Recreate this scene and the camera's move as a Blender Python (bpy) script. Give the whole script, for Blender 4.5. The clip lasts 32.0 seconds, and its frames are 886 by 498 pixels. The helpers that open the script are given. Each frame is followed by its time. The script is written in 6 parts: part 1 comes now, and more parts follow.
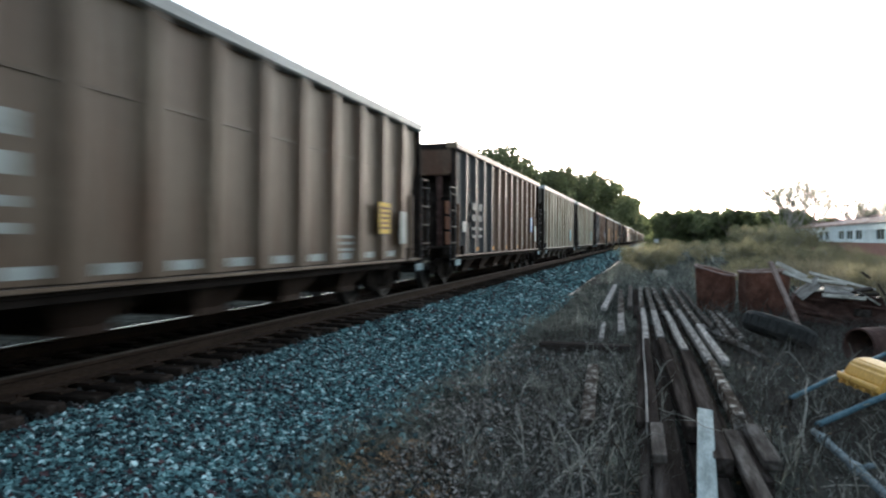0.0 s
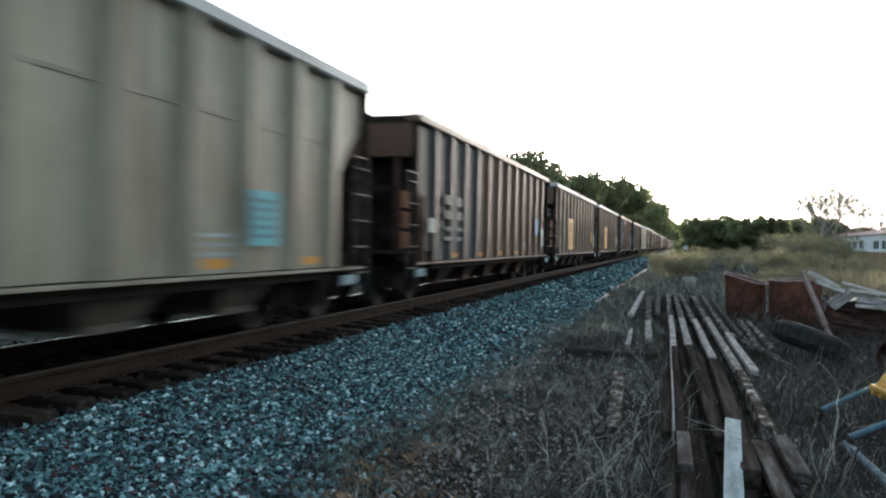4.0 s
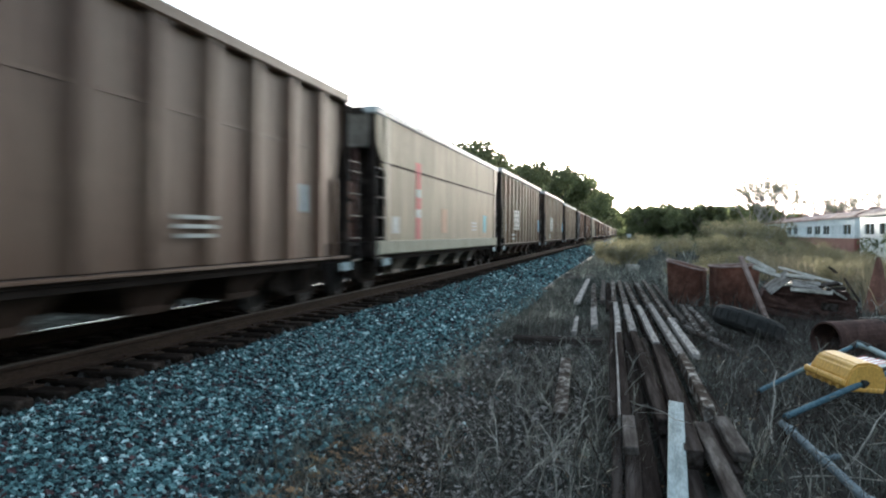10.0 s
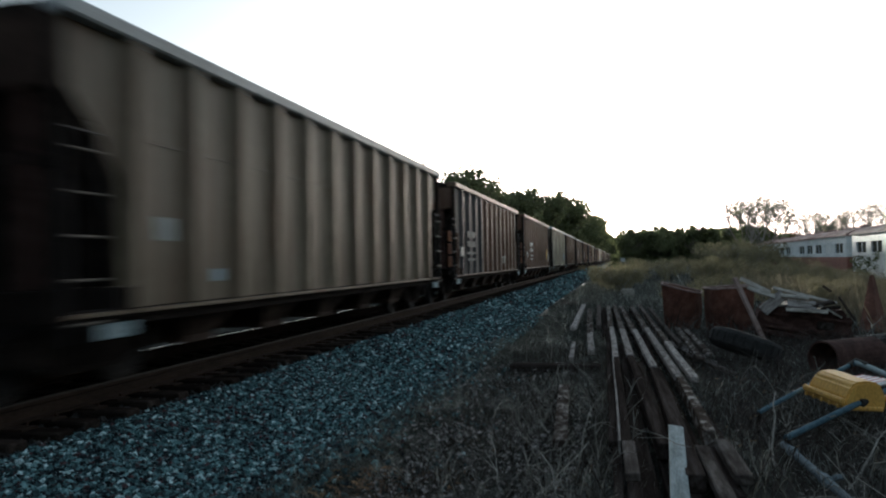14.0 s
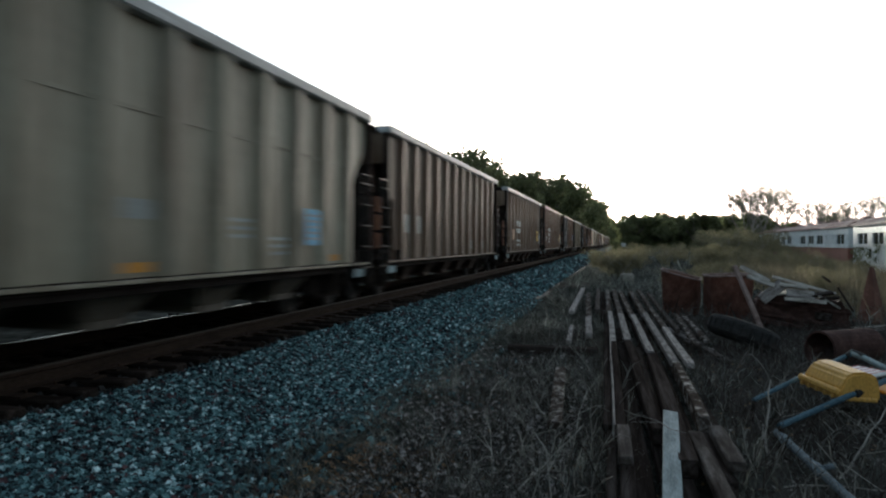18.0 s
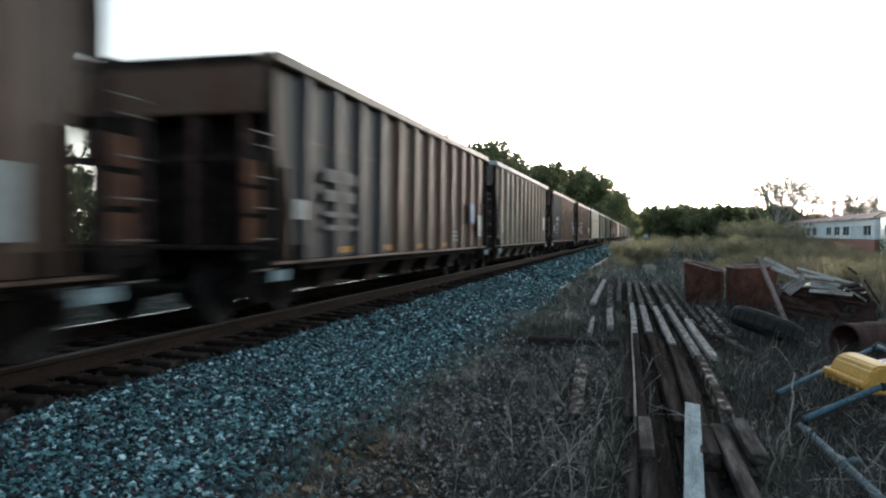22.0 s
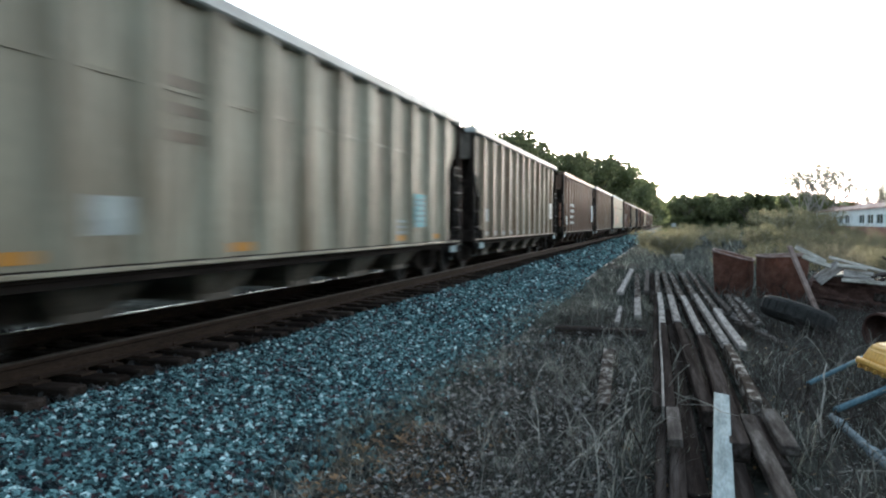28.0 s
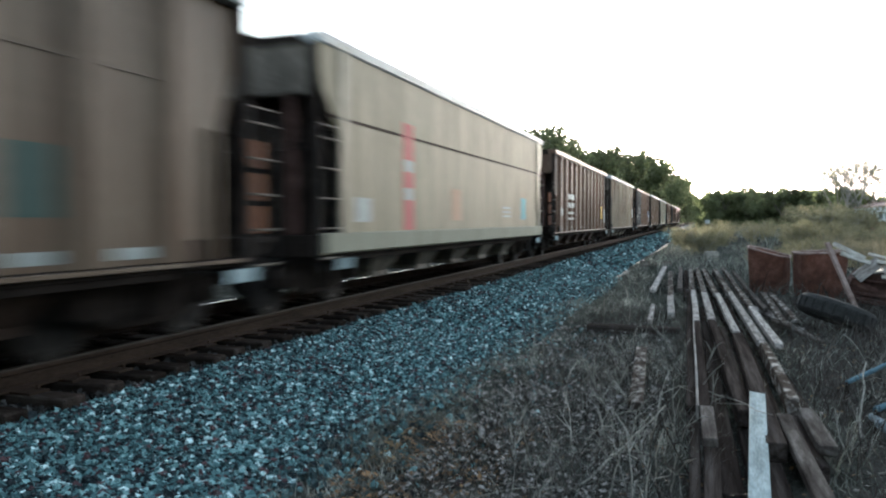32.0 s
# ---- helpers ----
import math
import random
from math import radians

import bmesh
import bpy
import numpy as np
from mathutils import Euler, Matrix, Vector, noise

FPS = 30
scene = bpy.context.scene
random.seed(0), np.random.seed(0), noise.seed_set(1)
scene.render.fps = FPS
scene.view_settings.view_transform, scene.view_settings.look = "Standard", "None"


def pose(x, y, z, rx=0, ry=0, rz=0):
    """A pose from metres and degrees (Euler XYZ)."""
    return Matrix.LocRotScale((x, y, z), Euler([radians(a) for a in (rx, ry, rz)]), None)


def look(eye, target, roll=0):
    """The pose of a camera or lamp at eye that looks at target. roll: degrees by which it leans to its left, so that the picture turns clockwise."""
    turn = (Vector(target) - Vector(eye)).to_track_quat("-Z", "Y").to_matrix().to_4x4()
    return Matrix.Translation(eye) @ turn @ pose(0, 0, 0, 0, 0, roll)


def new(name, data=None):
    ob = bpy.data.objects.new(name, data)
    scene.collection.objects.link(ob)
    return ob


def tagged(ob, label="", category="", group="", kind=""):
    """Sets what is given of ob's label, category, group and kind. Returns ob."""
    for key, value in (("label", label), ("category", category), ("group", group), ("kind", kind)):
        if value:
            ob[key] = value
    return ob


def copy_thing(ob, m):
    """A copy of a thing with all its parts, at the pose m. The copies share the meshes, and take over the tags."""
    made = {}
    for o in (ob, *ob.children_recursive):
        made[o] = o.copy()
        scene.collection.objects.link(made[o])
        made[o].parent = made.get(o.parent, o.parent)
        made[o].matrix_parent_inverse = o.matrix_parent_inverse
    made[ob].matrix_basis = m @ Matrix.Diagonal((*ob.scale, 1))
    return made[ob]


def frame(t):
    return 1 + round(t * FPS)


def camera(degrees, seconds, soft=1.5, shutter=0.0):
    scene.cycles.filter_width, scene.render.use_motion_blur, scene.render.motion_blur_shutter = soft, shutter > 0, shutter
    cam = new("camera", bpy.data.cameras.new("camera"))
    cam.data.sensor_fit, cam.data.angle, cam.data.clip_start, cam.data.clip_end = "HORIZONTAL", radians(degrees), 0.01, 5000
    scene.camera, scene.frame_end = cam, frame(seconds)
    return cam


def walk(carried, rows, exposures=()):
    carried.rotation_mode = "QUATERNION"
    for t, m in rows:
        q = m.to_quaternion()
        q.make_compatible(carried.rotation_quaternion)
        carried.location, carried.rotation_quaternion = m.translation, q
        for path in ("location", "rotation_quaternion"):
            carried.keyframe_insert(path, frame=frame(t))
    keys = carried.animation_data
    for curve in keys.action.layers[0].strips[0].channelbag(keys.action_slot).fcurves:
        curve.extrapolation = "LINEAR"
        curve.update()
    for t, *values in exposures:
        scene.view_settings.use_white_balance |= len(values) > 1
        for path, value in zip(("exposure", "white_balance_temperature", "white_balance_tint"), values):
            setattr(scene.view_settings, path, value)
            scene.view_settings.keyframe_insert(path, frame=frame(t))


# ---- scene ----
cam = camera(60.0, 32.0, soft=2.1, shutter=0.9)
EYE = 1.65
# seconds, yaw, pitch, roll in degrees: the eye stands still and sways
ROWS = [
    (0.0, 15.25, -0.72, -0.00),
    (0.5, 16.75, -0.63, -0.28),
    (1.0, 17.25, -0.64, -0.68),
    (1.5, 16.58, -0.84, -1.33),
    (2.0, 17.42, -0.91, -0.88),
    (2.5, 17.91, -0.42, -0.56),
    (3.0, 16.92, -0.53, -0.70),
    (3.5, 17.16, -0.47, -0.86),
    (5.5, 17.44, -0.96, -0.78),
    (6.0, 17.70, -1.23, -0.81),
    (6.5, 17.67, -1.22, -1.07),
    (7.0, 17.21, -0.95, -0.74),
    (7.5, 17.12, -0.54, -0.30),
    (8.0, 17.18, -1.09, -0.64),
    (8.5, 16.59, -1.43, -0.67),
    (9.0, 14.27, -1.11, -1.28),
    (9.5, 13.79, -1.27, -0.78),
    (10.0, 13.33, -1.15, -0.16),
    (10.5, 14.31, -1.50, -0.03),
    (11.0, 14.73, -0.67, 0.35),
    (11.5, 13.84, -0.15, 0.22),
    (12.0, 13.48, 0.14, -0.07),
    (12.5, 13.51, 0.22, 0.35),
    (13.0, 12.91, 0.39, -0.16),
    (13.5, 12.67, 0.76, 0.05),
    (14.0, 12.88, 1.02, 1.35),
    (14.5, 12.36, 1.07, 0.87),
    (15.0, 12.30, 0.60, 1.04),
    (15.5, 12.45, -0.15, 1.40),
    (17.5, 13.47, -0.20, -0.51),
    (18.0, 12.95, -0.49, -0.26),
    (18.5, 12.61, -0.65, -0.02),
    (19.0, 12.69, -0.52, 0.10),
    (19.5, 13.12, -0.51, -0.27),
    (20.0, 13.97, -0.87, -0.63),
    (20.5, 12.76, -0.34, -0.10),
    (21.0, 12.70, -0.23, -0.36),
    (21.5, 13.87, -0.34, -0.22),
    (22.0, 14.49, -1.15, -0.27),
    (22.5, 13.92, -1.10, -0.51),
    (23.0, 14.58, -1.28, -0.12),
    (23.5, 16.07, -1.27, 0.56),
    (24.0, 16.65, -0.90, -0.05),
    (24.5, 16.61, -0.64, -1.09),
    (25.0, 17.15, -1.27, -0.73),
    (25.5, 16.75, -1.31, -0.72),
    (26.0, 16.12, -1.08, -0.81),
    (26.5, 16.14, -1.23, -0.23),
    (28.5, 16.59, -1.96, -0.02),
    (29.0, 17.53, -1.63, -0.43),
    (29.5, 18.02, -1.68, 0.20),
    (30.0, 17.96, -1.08, -0.03),
    (30.5, 17.25, -1.45, -0.50),
    (31.0, 17.63, -1.83, 0.16),
    (31.5, 18.78, -1.92, 0.49),
    (32.0, 18.73, -2.05, 0.30),
]
EXPOSURES = [(t, stops, 5500, 4) for t, stops in ((0.0, 2.68), (2.0, 2.63), (6.0, 2.78), (8.0, 3.03), (11.0, 2.58), (13.0, 1.78), (14.0, 1.38), (15.0, 0.68), (17.5, 1.33), (19.0, 1.63), (21.0, 2.18), (23.0, 2.43), (26.0, 2.88), (29.0, 2.88), (32.0, 3.03))]
walk(cam, [(t, pose(0, 0, EYE, pitch, 0, yaw) @ pose(0, 0, 0, 0, roll, 0) @ pose(0, 0, 0, 90)) for t, yaw, pitch, roll in ROWS], EXPOSURES)

# ---- light: an evening sky with the sun low behind the far trees ----
SUN_AZ, SUN_EL = -0.8, 2.8      # degrees to the right of the track, degrees above the horizon
world = bpy.data.worlds.new("evening_sky")
scene.world = world
world.use_nodes = True
wn = world.node_tree
sky = wn.nodes.new("ShaderNodeTexSky")
sky.sky_type = "NISHITA"
sky.sun_disc = False
sky.sun_elevation = radians(SUN_EL)
sky.sun_rotation = radians(SUN_AZ)
sky.air_density, sky.dust_density, sky.ozone_density = 1.0, 2.2, 1.0
bg = wn.nodes["Background"]
bg.inputs["Strength"].default_value = 0.15
haze = wn.nodes.new("ShaderNodeHueSaturation")      # thin white haze over the whole sky
haze.inputs["Saturation"].default_value = 0.48
wn.links.new(sky.outputs[0], haze.inputs["Color"])
veil = wn.nodes.new("ShaderNodeVectorMath")        # an even layer of high thin cloud
veil.operation = "ADD"
veil.inputs[1].default_value = (0.25, 0.26, 0.27)
wn.links.new(haze.outputs[0], veil.inputs[0])
wn.links.new(veil.outputs[0], bg.inputs["Color"])
sun = new("sun", bpy.data.lights.new("sun", "SUN"))
sun.data.energy = 4.5
sun.data.angle = radians(1.0)
sun.data.color = (1.0, 0.86, 0.66)
sun.matrix_world = look((0, 0, 0), (-math.sin(radians(SUN_AZ)), -math.cos(radians(SUN_AZ)), -math.tan(radians(SUN_EL))))

# ---- materials ----
def material(name, colors, scale=2.0, rough=0.8, metal=0.0, bump=0.2, fine=40.0, stretch=(1, 1, 1), vary=0.15, spec=0.4):
    """A surface that mixes its colours by large stains and fine grain; each object differs a little."""
    m = bpy.data.materials.new(name)
    m.use_nodes = True
    nt = m.node_tree
    b = nt.nodes["Principled BSDF"]
    tc = nt.nodes.new("ShaderNodeTexCoord")
    mp = nt.nodes.new("ShaderNodeMapping")
    mp.inputs["Scale"].default_value = stretch
    nt.links.new(tc.outputs["Object"], mp.inputs["Vector"])
    info = nt.nodes.new("ShaderNodeObjectInfo")
    add = nt.nodes.new("ShaderNodeVectorMath")
    add.operation = "ADD"
    mul = nt.nodes.new("ShaderNodeMath")
    mul.operation = "MULTIPLY"
    mul.inputs[1].default_value = 37.0
    nt.links.new(info.outputs["Random"], mul.inputs[0])
    nt.links.new(mp.outputs[0], add.inputs[0])
    nt.links.new(mul.outputs[0], add.inputs[1])
    big = nt.nodes.new("ShaderNodeTexNoise")
    big.inputs["Scale"].default_value = scale
    big.inputs["Detail"].default_value = 6.0
    big.inputs["Roughness"].default_value = 0.65
    small = nt.nodes.new("ShaderNodeTexNoise")
    small.inputs["Scale"].default_value = fine
    small.inputs["Detail"].default_value = 3.0
    nt.links.new(add.outputs[0], big.inputs["Vector"])
    nt.links.new(add.outputs[0], small.inputs["Vector"])
    ramp = nt.nodes.new("ShaderNodeValToRGB")
    e = ramp.color_ramp.elements
    while len(e) < len(colors):
        e.new(0.5)
    for i, c in enumerate(colors):
        e[i].position = 0.3 + 0.4 * i / max(1, len(colors) - 1)
        e[i].color = (*c, 1)
    nt.links.new(big.outputs["Fac"], ramp.inputs["Fac"])
    hsv = nt.nodes.new("ShaderNodeHueSaturation")
    ma = nt.nodes.new("ShaderNodeMapRange")
    ma.inputs["To Min"].default_value = 1 - vary
    ma.inputs["To Max"].default_value = 1 + vary
    nt.links.new(info.outputs["Random"], ma.inputs["Value"])
    mb = nt.nodes.new("ShaderNodeMapRange")
    mb.inputs["From Min"].default_value, mb.inputs["From Max"].default_value = 0.3, 0.7
    mb.inputs["To Min"].default_value, mb.inputs["To Max"].default_value = 0.8, 1.2
    nt.links.new(small.outputs["Fac"], mb.inputs["Value"])
    mm = nt.nodes.new("ShaderNodeMath")
    mm.operation = "MULTIPLY"
    nt.links.new(ma.outputs[0], mm.inputs[0])
    nt.links.new(mb.outputs[0], mm.inputs[1])
    nt.links.new(mm.outputs[0], hsv.inputs["Value"])
    nt.links.new(ramp.outputs["Color"], hsv.inputs["Color"])
    nt.links.new(hsv.outputs["Color"], b.inputs["Base Color"])
    b.inputs["Roughness"].default_value = rough
    b.inputs["Metallic"].default_value = metal
    b.inputs["Specular IOR Level"].default_value = spec
    if bump:
        bp = nt.nodes.new("ShaderNodeBump")
        bp.inputs["Strength"].default_value = bump
        bp.inputs["Distance"].default_value = 0.02
        nt.links.new(small.outputs["Fac"], bp.inputs["Height"])
        nt.links.new(bp.outputs[0], b.inputs["Normal"])
    return m


def island_colors(m, spread=0.5):
    """Lets every loose piece of a joined mesh differ in brightness."""
    nt = m.node_tree
    b = nt.nodes["Principled BSDF"]
    src = b.inputs["Base Color"].links[0].from_socket
    geo = nt.nodes.new("ShaderNodeNewGeometry")
    mr = nt.nodes.new("ShaderNodeMapRange")
    mr.inputs["To Min"].default_value, mr.inputs["To Max"].default_value = 1 - spread, 1 + spread
    nt.links.new(geo.outputs["Random Per Island"], mr.inputs["Value"])
    hsv = nt.nodes.new("ShaderNodeHueSaturation")
    nt.links.new(mr.outputs[0], hsv.inputs["Value"])
    nt.links.new(src, hsv.inputs["Color"])
    nt.links.new(hsv.outputs["Color"], b.inputs["Base Color"])
    return m


def translucent(m, share=0.45):
    """Lets thin leaves and blades pass light through."""
    nt = m.node_tree
    b = nt.nodes["Principled BSDF"]
    out = [n for n in nt.nodes if n.type == "OUTPUT_MATERIAL"][0]
    tr = nt.nodes.new("ShaderNodeBsdfTranslucent")
    nt.links.new(b.inputs["Base Color"].links[0].from_socket, tr.inputs["Color"])
    mix = nt.nodes.new("ShaderNodeMixShader")
    mix.inputs[0].default_value = share
    nt.links.new(b.outputs[0], mix.inputs[1])
    nt.links.new(tr.outputs[0], mix.inputs[2])
    nt.links.new(mix.outputs[0], out.inputs["Surface"])
    return m


def stone_colors(m):
    """Every stone takes its own shade: mostly blue-grey, some dark, a few pale or brown."""
    nt = m.node_tree
    b = nt.nodes["Principled BSDF"]
    geo = nt.nodes.new("ShaderNodeNewGeometry")
    ramp = nt.nodes.new("ShaderNodeValToRGB")
    ramp.color_ramp.interpolation = "CONSTANT"
    shades = [(0.0, (0.013, 0.019, 0.023)), (0.26, (0.034, 0.06, 0.066)), (0.44, (0.07, 0.132, 0.142)), (0.62, (0.115, 0.215, 0.225)), (0.75, (0.07, 0.042, 0.046)), (0.83, (0.20, 0.335, 0.345)), (0.94, (0.50, 0.66, 0.68))]
    e = ramp.color_ramp.elements
    while len(e) < len(shades):
        e.new(0.5)
    for k, (at, c) in enumerate(shades):
        e[k].position, e[k].color = at, (*c, 1)
    nt.links.new(geo.outputs["Random Per Island"], ramp.inputs["Fac"])
    hsv = [n for n in nt.nodes if n.type == "HUE_SAT"][0]
    nt.links.new(ramp.outputs["Color"], hsv.inputs["Color"])
    return m


STREAK = (1, 2.2, 0.35)      # rain streaks run down a car's side
BODY = {
    "brown": material("oxide_brown_paint", [(0.066, 0.026, 0.012), (0.068, 0.037, 0.022), (0.112, 0.074, 0.048)], 1.6, 0.46, 0, 0.08, 26, STREAK, 0.15, 0.25),
    "greybrown": material("faded_brown_paint", [(0.076, 0.035, 0.016), (0.080, 0.052, 0.032), (0.138, 0.103, 0.070)], 1.5, 0.46, 0, 0.08, 26, STREAK, 0.15, 0.25),
    "grey": material("dusty_grey_paint", [(0.11, 0.075, 0.04), (0.21, 0.188, 0.136), (0.335, 0.312, 0.237)], 1.4, 0.46, 0, 0.07, 26, STREAK, 0.15, 0.25),
    "tan": material("tan_grey_paint", [(0.098, 0.053, 0.026), (0.145, 0.115, 0.077), (0.235, 0.198, 0.14)], 1.4, 0.46, 0, 0.07, 26, STREAK, 0.15, 0.25),
    "olive": material("olive_grey_paint", [(0.09, 0.044, 0.02), (0.108, 0.081, 0.051), (0.18, 0.146, 0.10)], 1.5, 0.46, 0, 0.08, 26, STREAK, 0.15, 0.25),
    "beige": material("beige_paint", [(0.135, 0.104, 0.056), (0.20, 0.168, 0.104), (0.28, 0.242, 0.158)], 1.2, 0.6, 0, 0.06, 26, STREAK, 0.15, 0.35),
    "black": material("sooty_black_paint", [(0.018, 0.018, 0.019), (0.031, 0.031, 0.033), (0.056, 0.053, 0.052)], 1.6, 0.48, 0, 0.08, 26, STREAK, 0.15, 0.22),
}
# two grimy plates darkened further, with shade put into the colour
UNDER = material("grimed_brown_plate", [(0.02, 0.012, 0.009), (0.038, 0.024, 0.018), (0.07, 0.047, 0.036)], 2.5, 0.8, 0, 0.25, 40, (1, 1, 0.5), 0.15, 0.1)
GRIMY_SHADED = material("grimed_grey_plate", [(0.04, 0.033, 0.027), (0.10, 0.085, 0.068), (0.19, 0.165, 0.135)], 2.5, 0.7, 0, 0.25, 40, (1, 1, 0.5), 0.15, 0.2)
CHORD = material("dusty_galvanised_chord", [(0.20, 0.20, 0.19), (0.31, 0.32, 0.32), (0.42, 0.44, 0.45)], 1.6, 0.5, 0, 0.1, 30, (1, 0.3, 1), 0.15, 0.5)
CORNER = material("orange_rusted_plate", [(0.05, 0.016, 0.006), (0.12, 0.04, 0.013), (0.18, 0.068, 0.022)], 2, 0.85, 0.0, 0.3, 40)
# near-black holds grime and also the shade under and between the cars
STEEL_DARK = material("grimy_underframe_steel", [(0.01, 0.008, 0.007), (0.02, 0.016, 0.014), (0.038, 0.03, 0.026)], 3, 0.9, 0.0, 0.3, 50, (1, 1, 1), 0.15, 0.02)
WHEEL = material("wheel_steel", [(0.012, 0.01, 0.009), (0.026, 0.021, 0.018)], 6, 0.75, 0.2, 0.2, 60)
RUST = material("rust", [(0.06, 0.03, 0.022), (0.13, 0.062, 0.044), (0.21, 0.11, 0.08)], 4, 0.9, 0.1, 0.5, 60)
RAIL_SIDE = material("rail_rust", [(0.018, 0.012, 0.009), (0.038, 0.025, 0.018)], 8, 0.9, 0.0, 0.4, 60, (1, 0.2, 1), 0.1, 0.1)
RAIL_TOP = material("polished_rail_head", [(0.55, 0.54, 0.52), (0.66, 0.65, 0.62)], 8, 0.22, 1.0, 0.05, 80, (1, 0.05, 1), 0.02)
# near rail's head: the dark reflection of the train is put into the colour
RAIL_SHADED = material("greasy_rail_head", [(0.03, 0.022, 0.016), (0.055, 0.042, 0.032)], 8, 0.7, 0.1, 0.1, 80, (1, 0.05, 1), 0.02)
CREAM = material("dull_cream_paint", [(0.24, 0.225, 0.17), (0.36, 0.34, 0.265)], 2, 0.8, 0, 0.1, 30, STREAK, 0.1, 0.1)
PAINTED_BOARD = material("peeling_white_board", [(0.14, 0.175, 0.18), (0.25, 0.305, 0.315), (0.34, 0.395, 0.405)], 4, 0.85, 0, 0.4, 40, (2, 0.4, 2), 0.1, 0.05)
TIE = material("creosoted_tie", [(0.013, 0.011, 0.009), (0.028, 0.022, 0.019), (0.06, 0.05, 0.042)], 5, 0.9, 0, 0.6, 60, (0.25, 1, 1), 0.3, 0.0)
STONE = stone_colors(material("ballast_stone", [(0.17, 0.19, 0.20), (0.28, 0.31, 0.325), (0.42, 0.45, 0.46)], 6, 0.85, 0, 0.4, 60, (1, 1, 1), 0.0, 0.2))
STONE_DARK = island_colors(material("sooty_ballast_stone", [(0.02, 0.019, 0.018), (0.04, 0.038, 0.036), (0.09, 0.088, 0.085)], 6, 0.9, 0, 0.4, 60, (1, 1, 1), 0.0, 0.0), 0.7)
BED = material("ballast_bed", [(0.016, 0.019, 0.021), (0.04, 0.05, 0.054), (0.11, 0.135, 0.14)], 26, 0.9, 0, 1.0, 30, (1, 1, 1), 0, 0.15)
SOIL = material("dry_grassy_soil", [(0.016, 0.017, 0.015), (0.042, 0.043, 0.037), (0.10, 0.102, 0.09)], 2.2, 0.95, 0, 0.8, 22, (1, 1, 1), 0, 0.0)
STRAW = translucent(island_colors(material("dry_grass_blades", [(0.028, 0.032, 0.029), (0.10, 0.108, 0.098), (0.32, 0.33, 0.305)], 1.6, 0.9, 0, 0, 20, (1, 1, 1), 0, 0.0), 0.85))
LITTER = island_colors(material("leaf_litter", [(0.05, 0.03, 0.018), (0.13, 0.075, 0.035), (0.26, 0.18, 0.085)], 1.5, 0.85, 0, 0, 20, (1, 1, 1), 0), 0.5)
OLD_WHITE = material("weathered_white_board", [(0.10, 0.09, 0.075), (0.26, 0.245, 0.215), (0.44, 0.425, 0.385)], 6, 0.8, 0, 0.5, 40, (2, 0.5, 2), 0.15, 0.1)
STALK = material("dead_weed_stalk", [(0.085, 0.08, 0.068), (0.19, 0.182, 0.158), (0.33, 0.315, 0.28)], 8, 0.85, 0, 0.2, 40)
WOOD = material("weathered_timber", [(0.036, 0.030, 0.027), (0.09, 0.079, 0.071), (0.19, 0.173, 0.16)], 5, 0.85, 0, 0.7, 60, (3, 0.35, 3), 0.25, 0.0)
WOOD_PALE = material("bleached_board", [(0.07, 0.062, 0.056), (0.24, 0.222, 0.208), (0.38, 0.365, 0.345)], 7, 0.9, 0, 0.5, 50, (3, 0.5, 3), 0.2, 0.0)
WOOD_FLAKED = material("flaked_timber", [(0.03, 0.024, 0.02), (0.06, 0.05, 0.043), (0.40, 0.38, 0.355)], 6, 0.9, 0, 0.6, 50, (1.5, 0.8, 1.5), 0.1, 0.0)
HULK = material("dark_rusted_plate", [(0.025, 0.016, 0.014), (0.055, 0.032, 0.027), (0.10, 0.06, 0.05)], 4, 0.9, 0, 0.5, 50, (1, 1, 1), 0.15, 0.1)
RIM = material("bleached_rust", [(0.13, 0.09, 0.075), (0.22, 0.165, 0.145), (0.30, 0.24, 0.215)], 6, 0.85, 0, 0.3, 50, (1, 1, 1), 0.1, 0.1)
# dark planks, and low fillers whose colour stands for shade in the gaps
WOOD_DARK = material("dark_wet_timber", [(0.012, 0.010, 0.009), (0.032, 0.026, 0.023), (0.07, 0.06, 0.054)], 5, 0.9, 0, 0.5, 50, (3, 0.12, 3), 0.2, 0.0)
BARK = material("bark", [(0.05, 0.042, 0.034), (0.10, 0.085, 0.07), (0.15, 0.13, 0.11)], 6, 0.95, 0, 0.6, 30, (1, 1, 0.3))
LEAF = translucent(island_colors(material("tree_leaves", [(0.085, 0.098, 0.045), (0.125, 0.14, 0.065), (0.17, 0.185, 0.088)], 0.3, 0.5, 0, 0, 6, (1, 1, 1), 0.2, 0.5), 0.3), 0.72)
LEAF_DRY = translucent(island_colors(material("autumn_brush_leaves", [(0.115, 0.108, 0.06), (0.185, 0.168, 0.098), (0.265, 0.235, 0.142)], 0.4, 0.8, 0, 0, 6, (1, 1, 1), 0.2), 0.25), 0.5)
TWIG = material("grey_twigs", [(0.18, 0.165, 0.145), (0.30, 0.28, 0.25)], 3, 0.9, 0, 0, 20)
BRAMBLE = material("dark_bramble_stems", [(0.02, 0.015, 0.012), (0.045, 0.035, 0.028)], 3, 0.85, 0, 0, 30)
RUBBER = material("old_tyre_rubber", [(0.018, 0.018, 0.018), (0.04, 0.04, 0.038)], 5, 0.9, 0, 0.3, 60, (1, 1, 1), 0.1, 0.15)
YELLOW = material("yellow_moulded_plastic", [(0.52, 0.29, 0.055), (0.66, 0.40, 0.10)], 3, 0.45, 0, 0.05, 40, (1, 1, 1), 0)
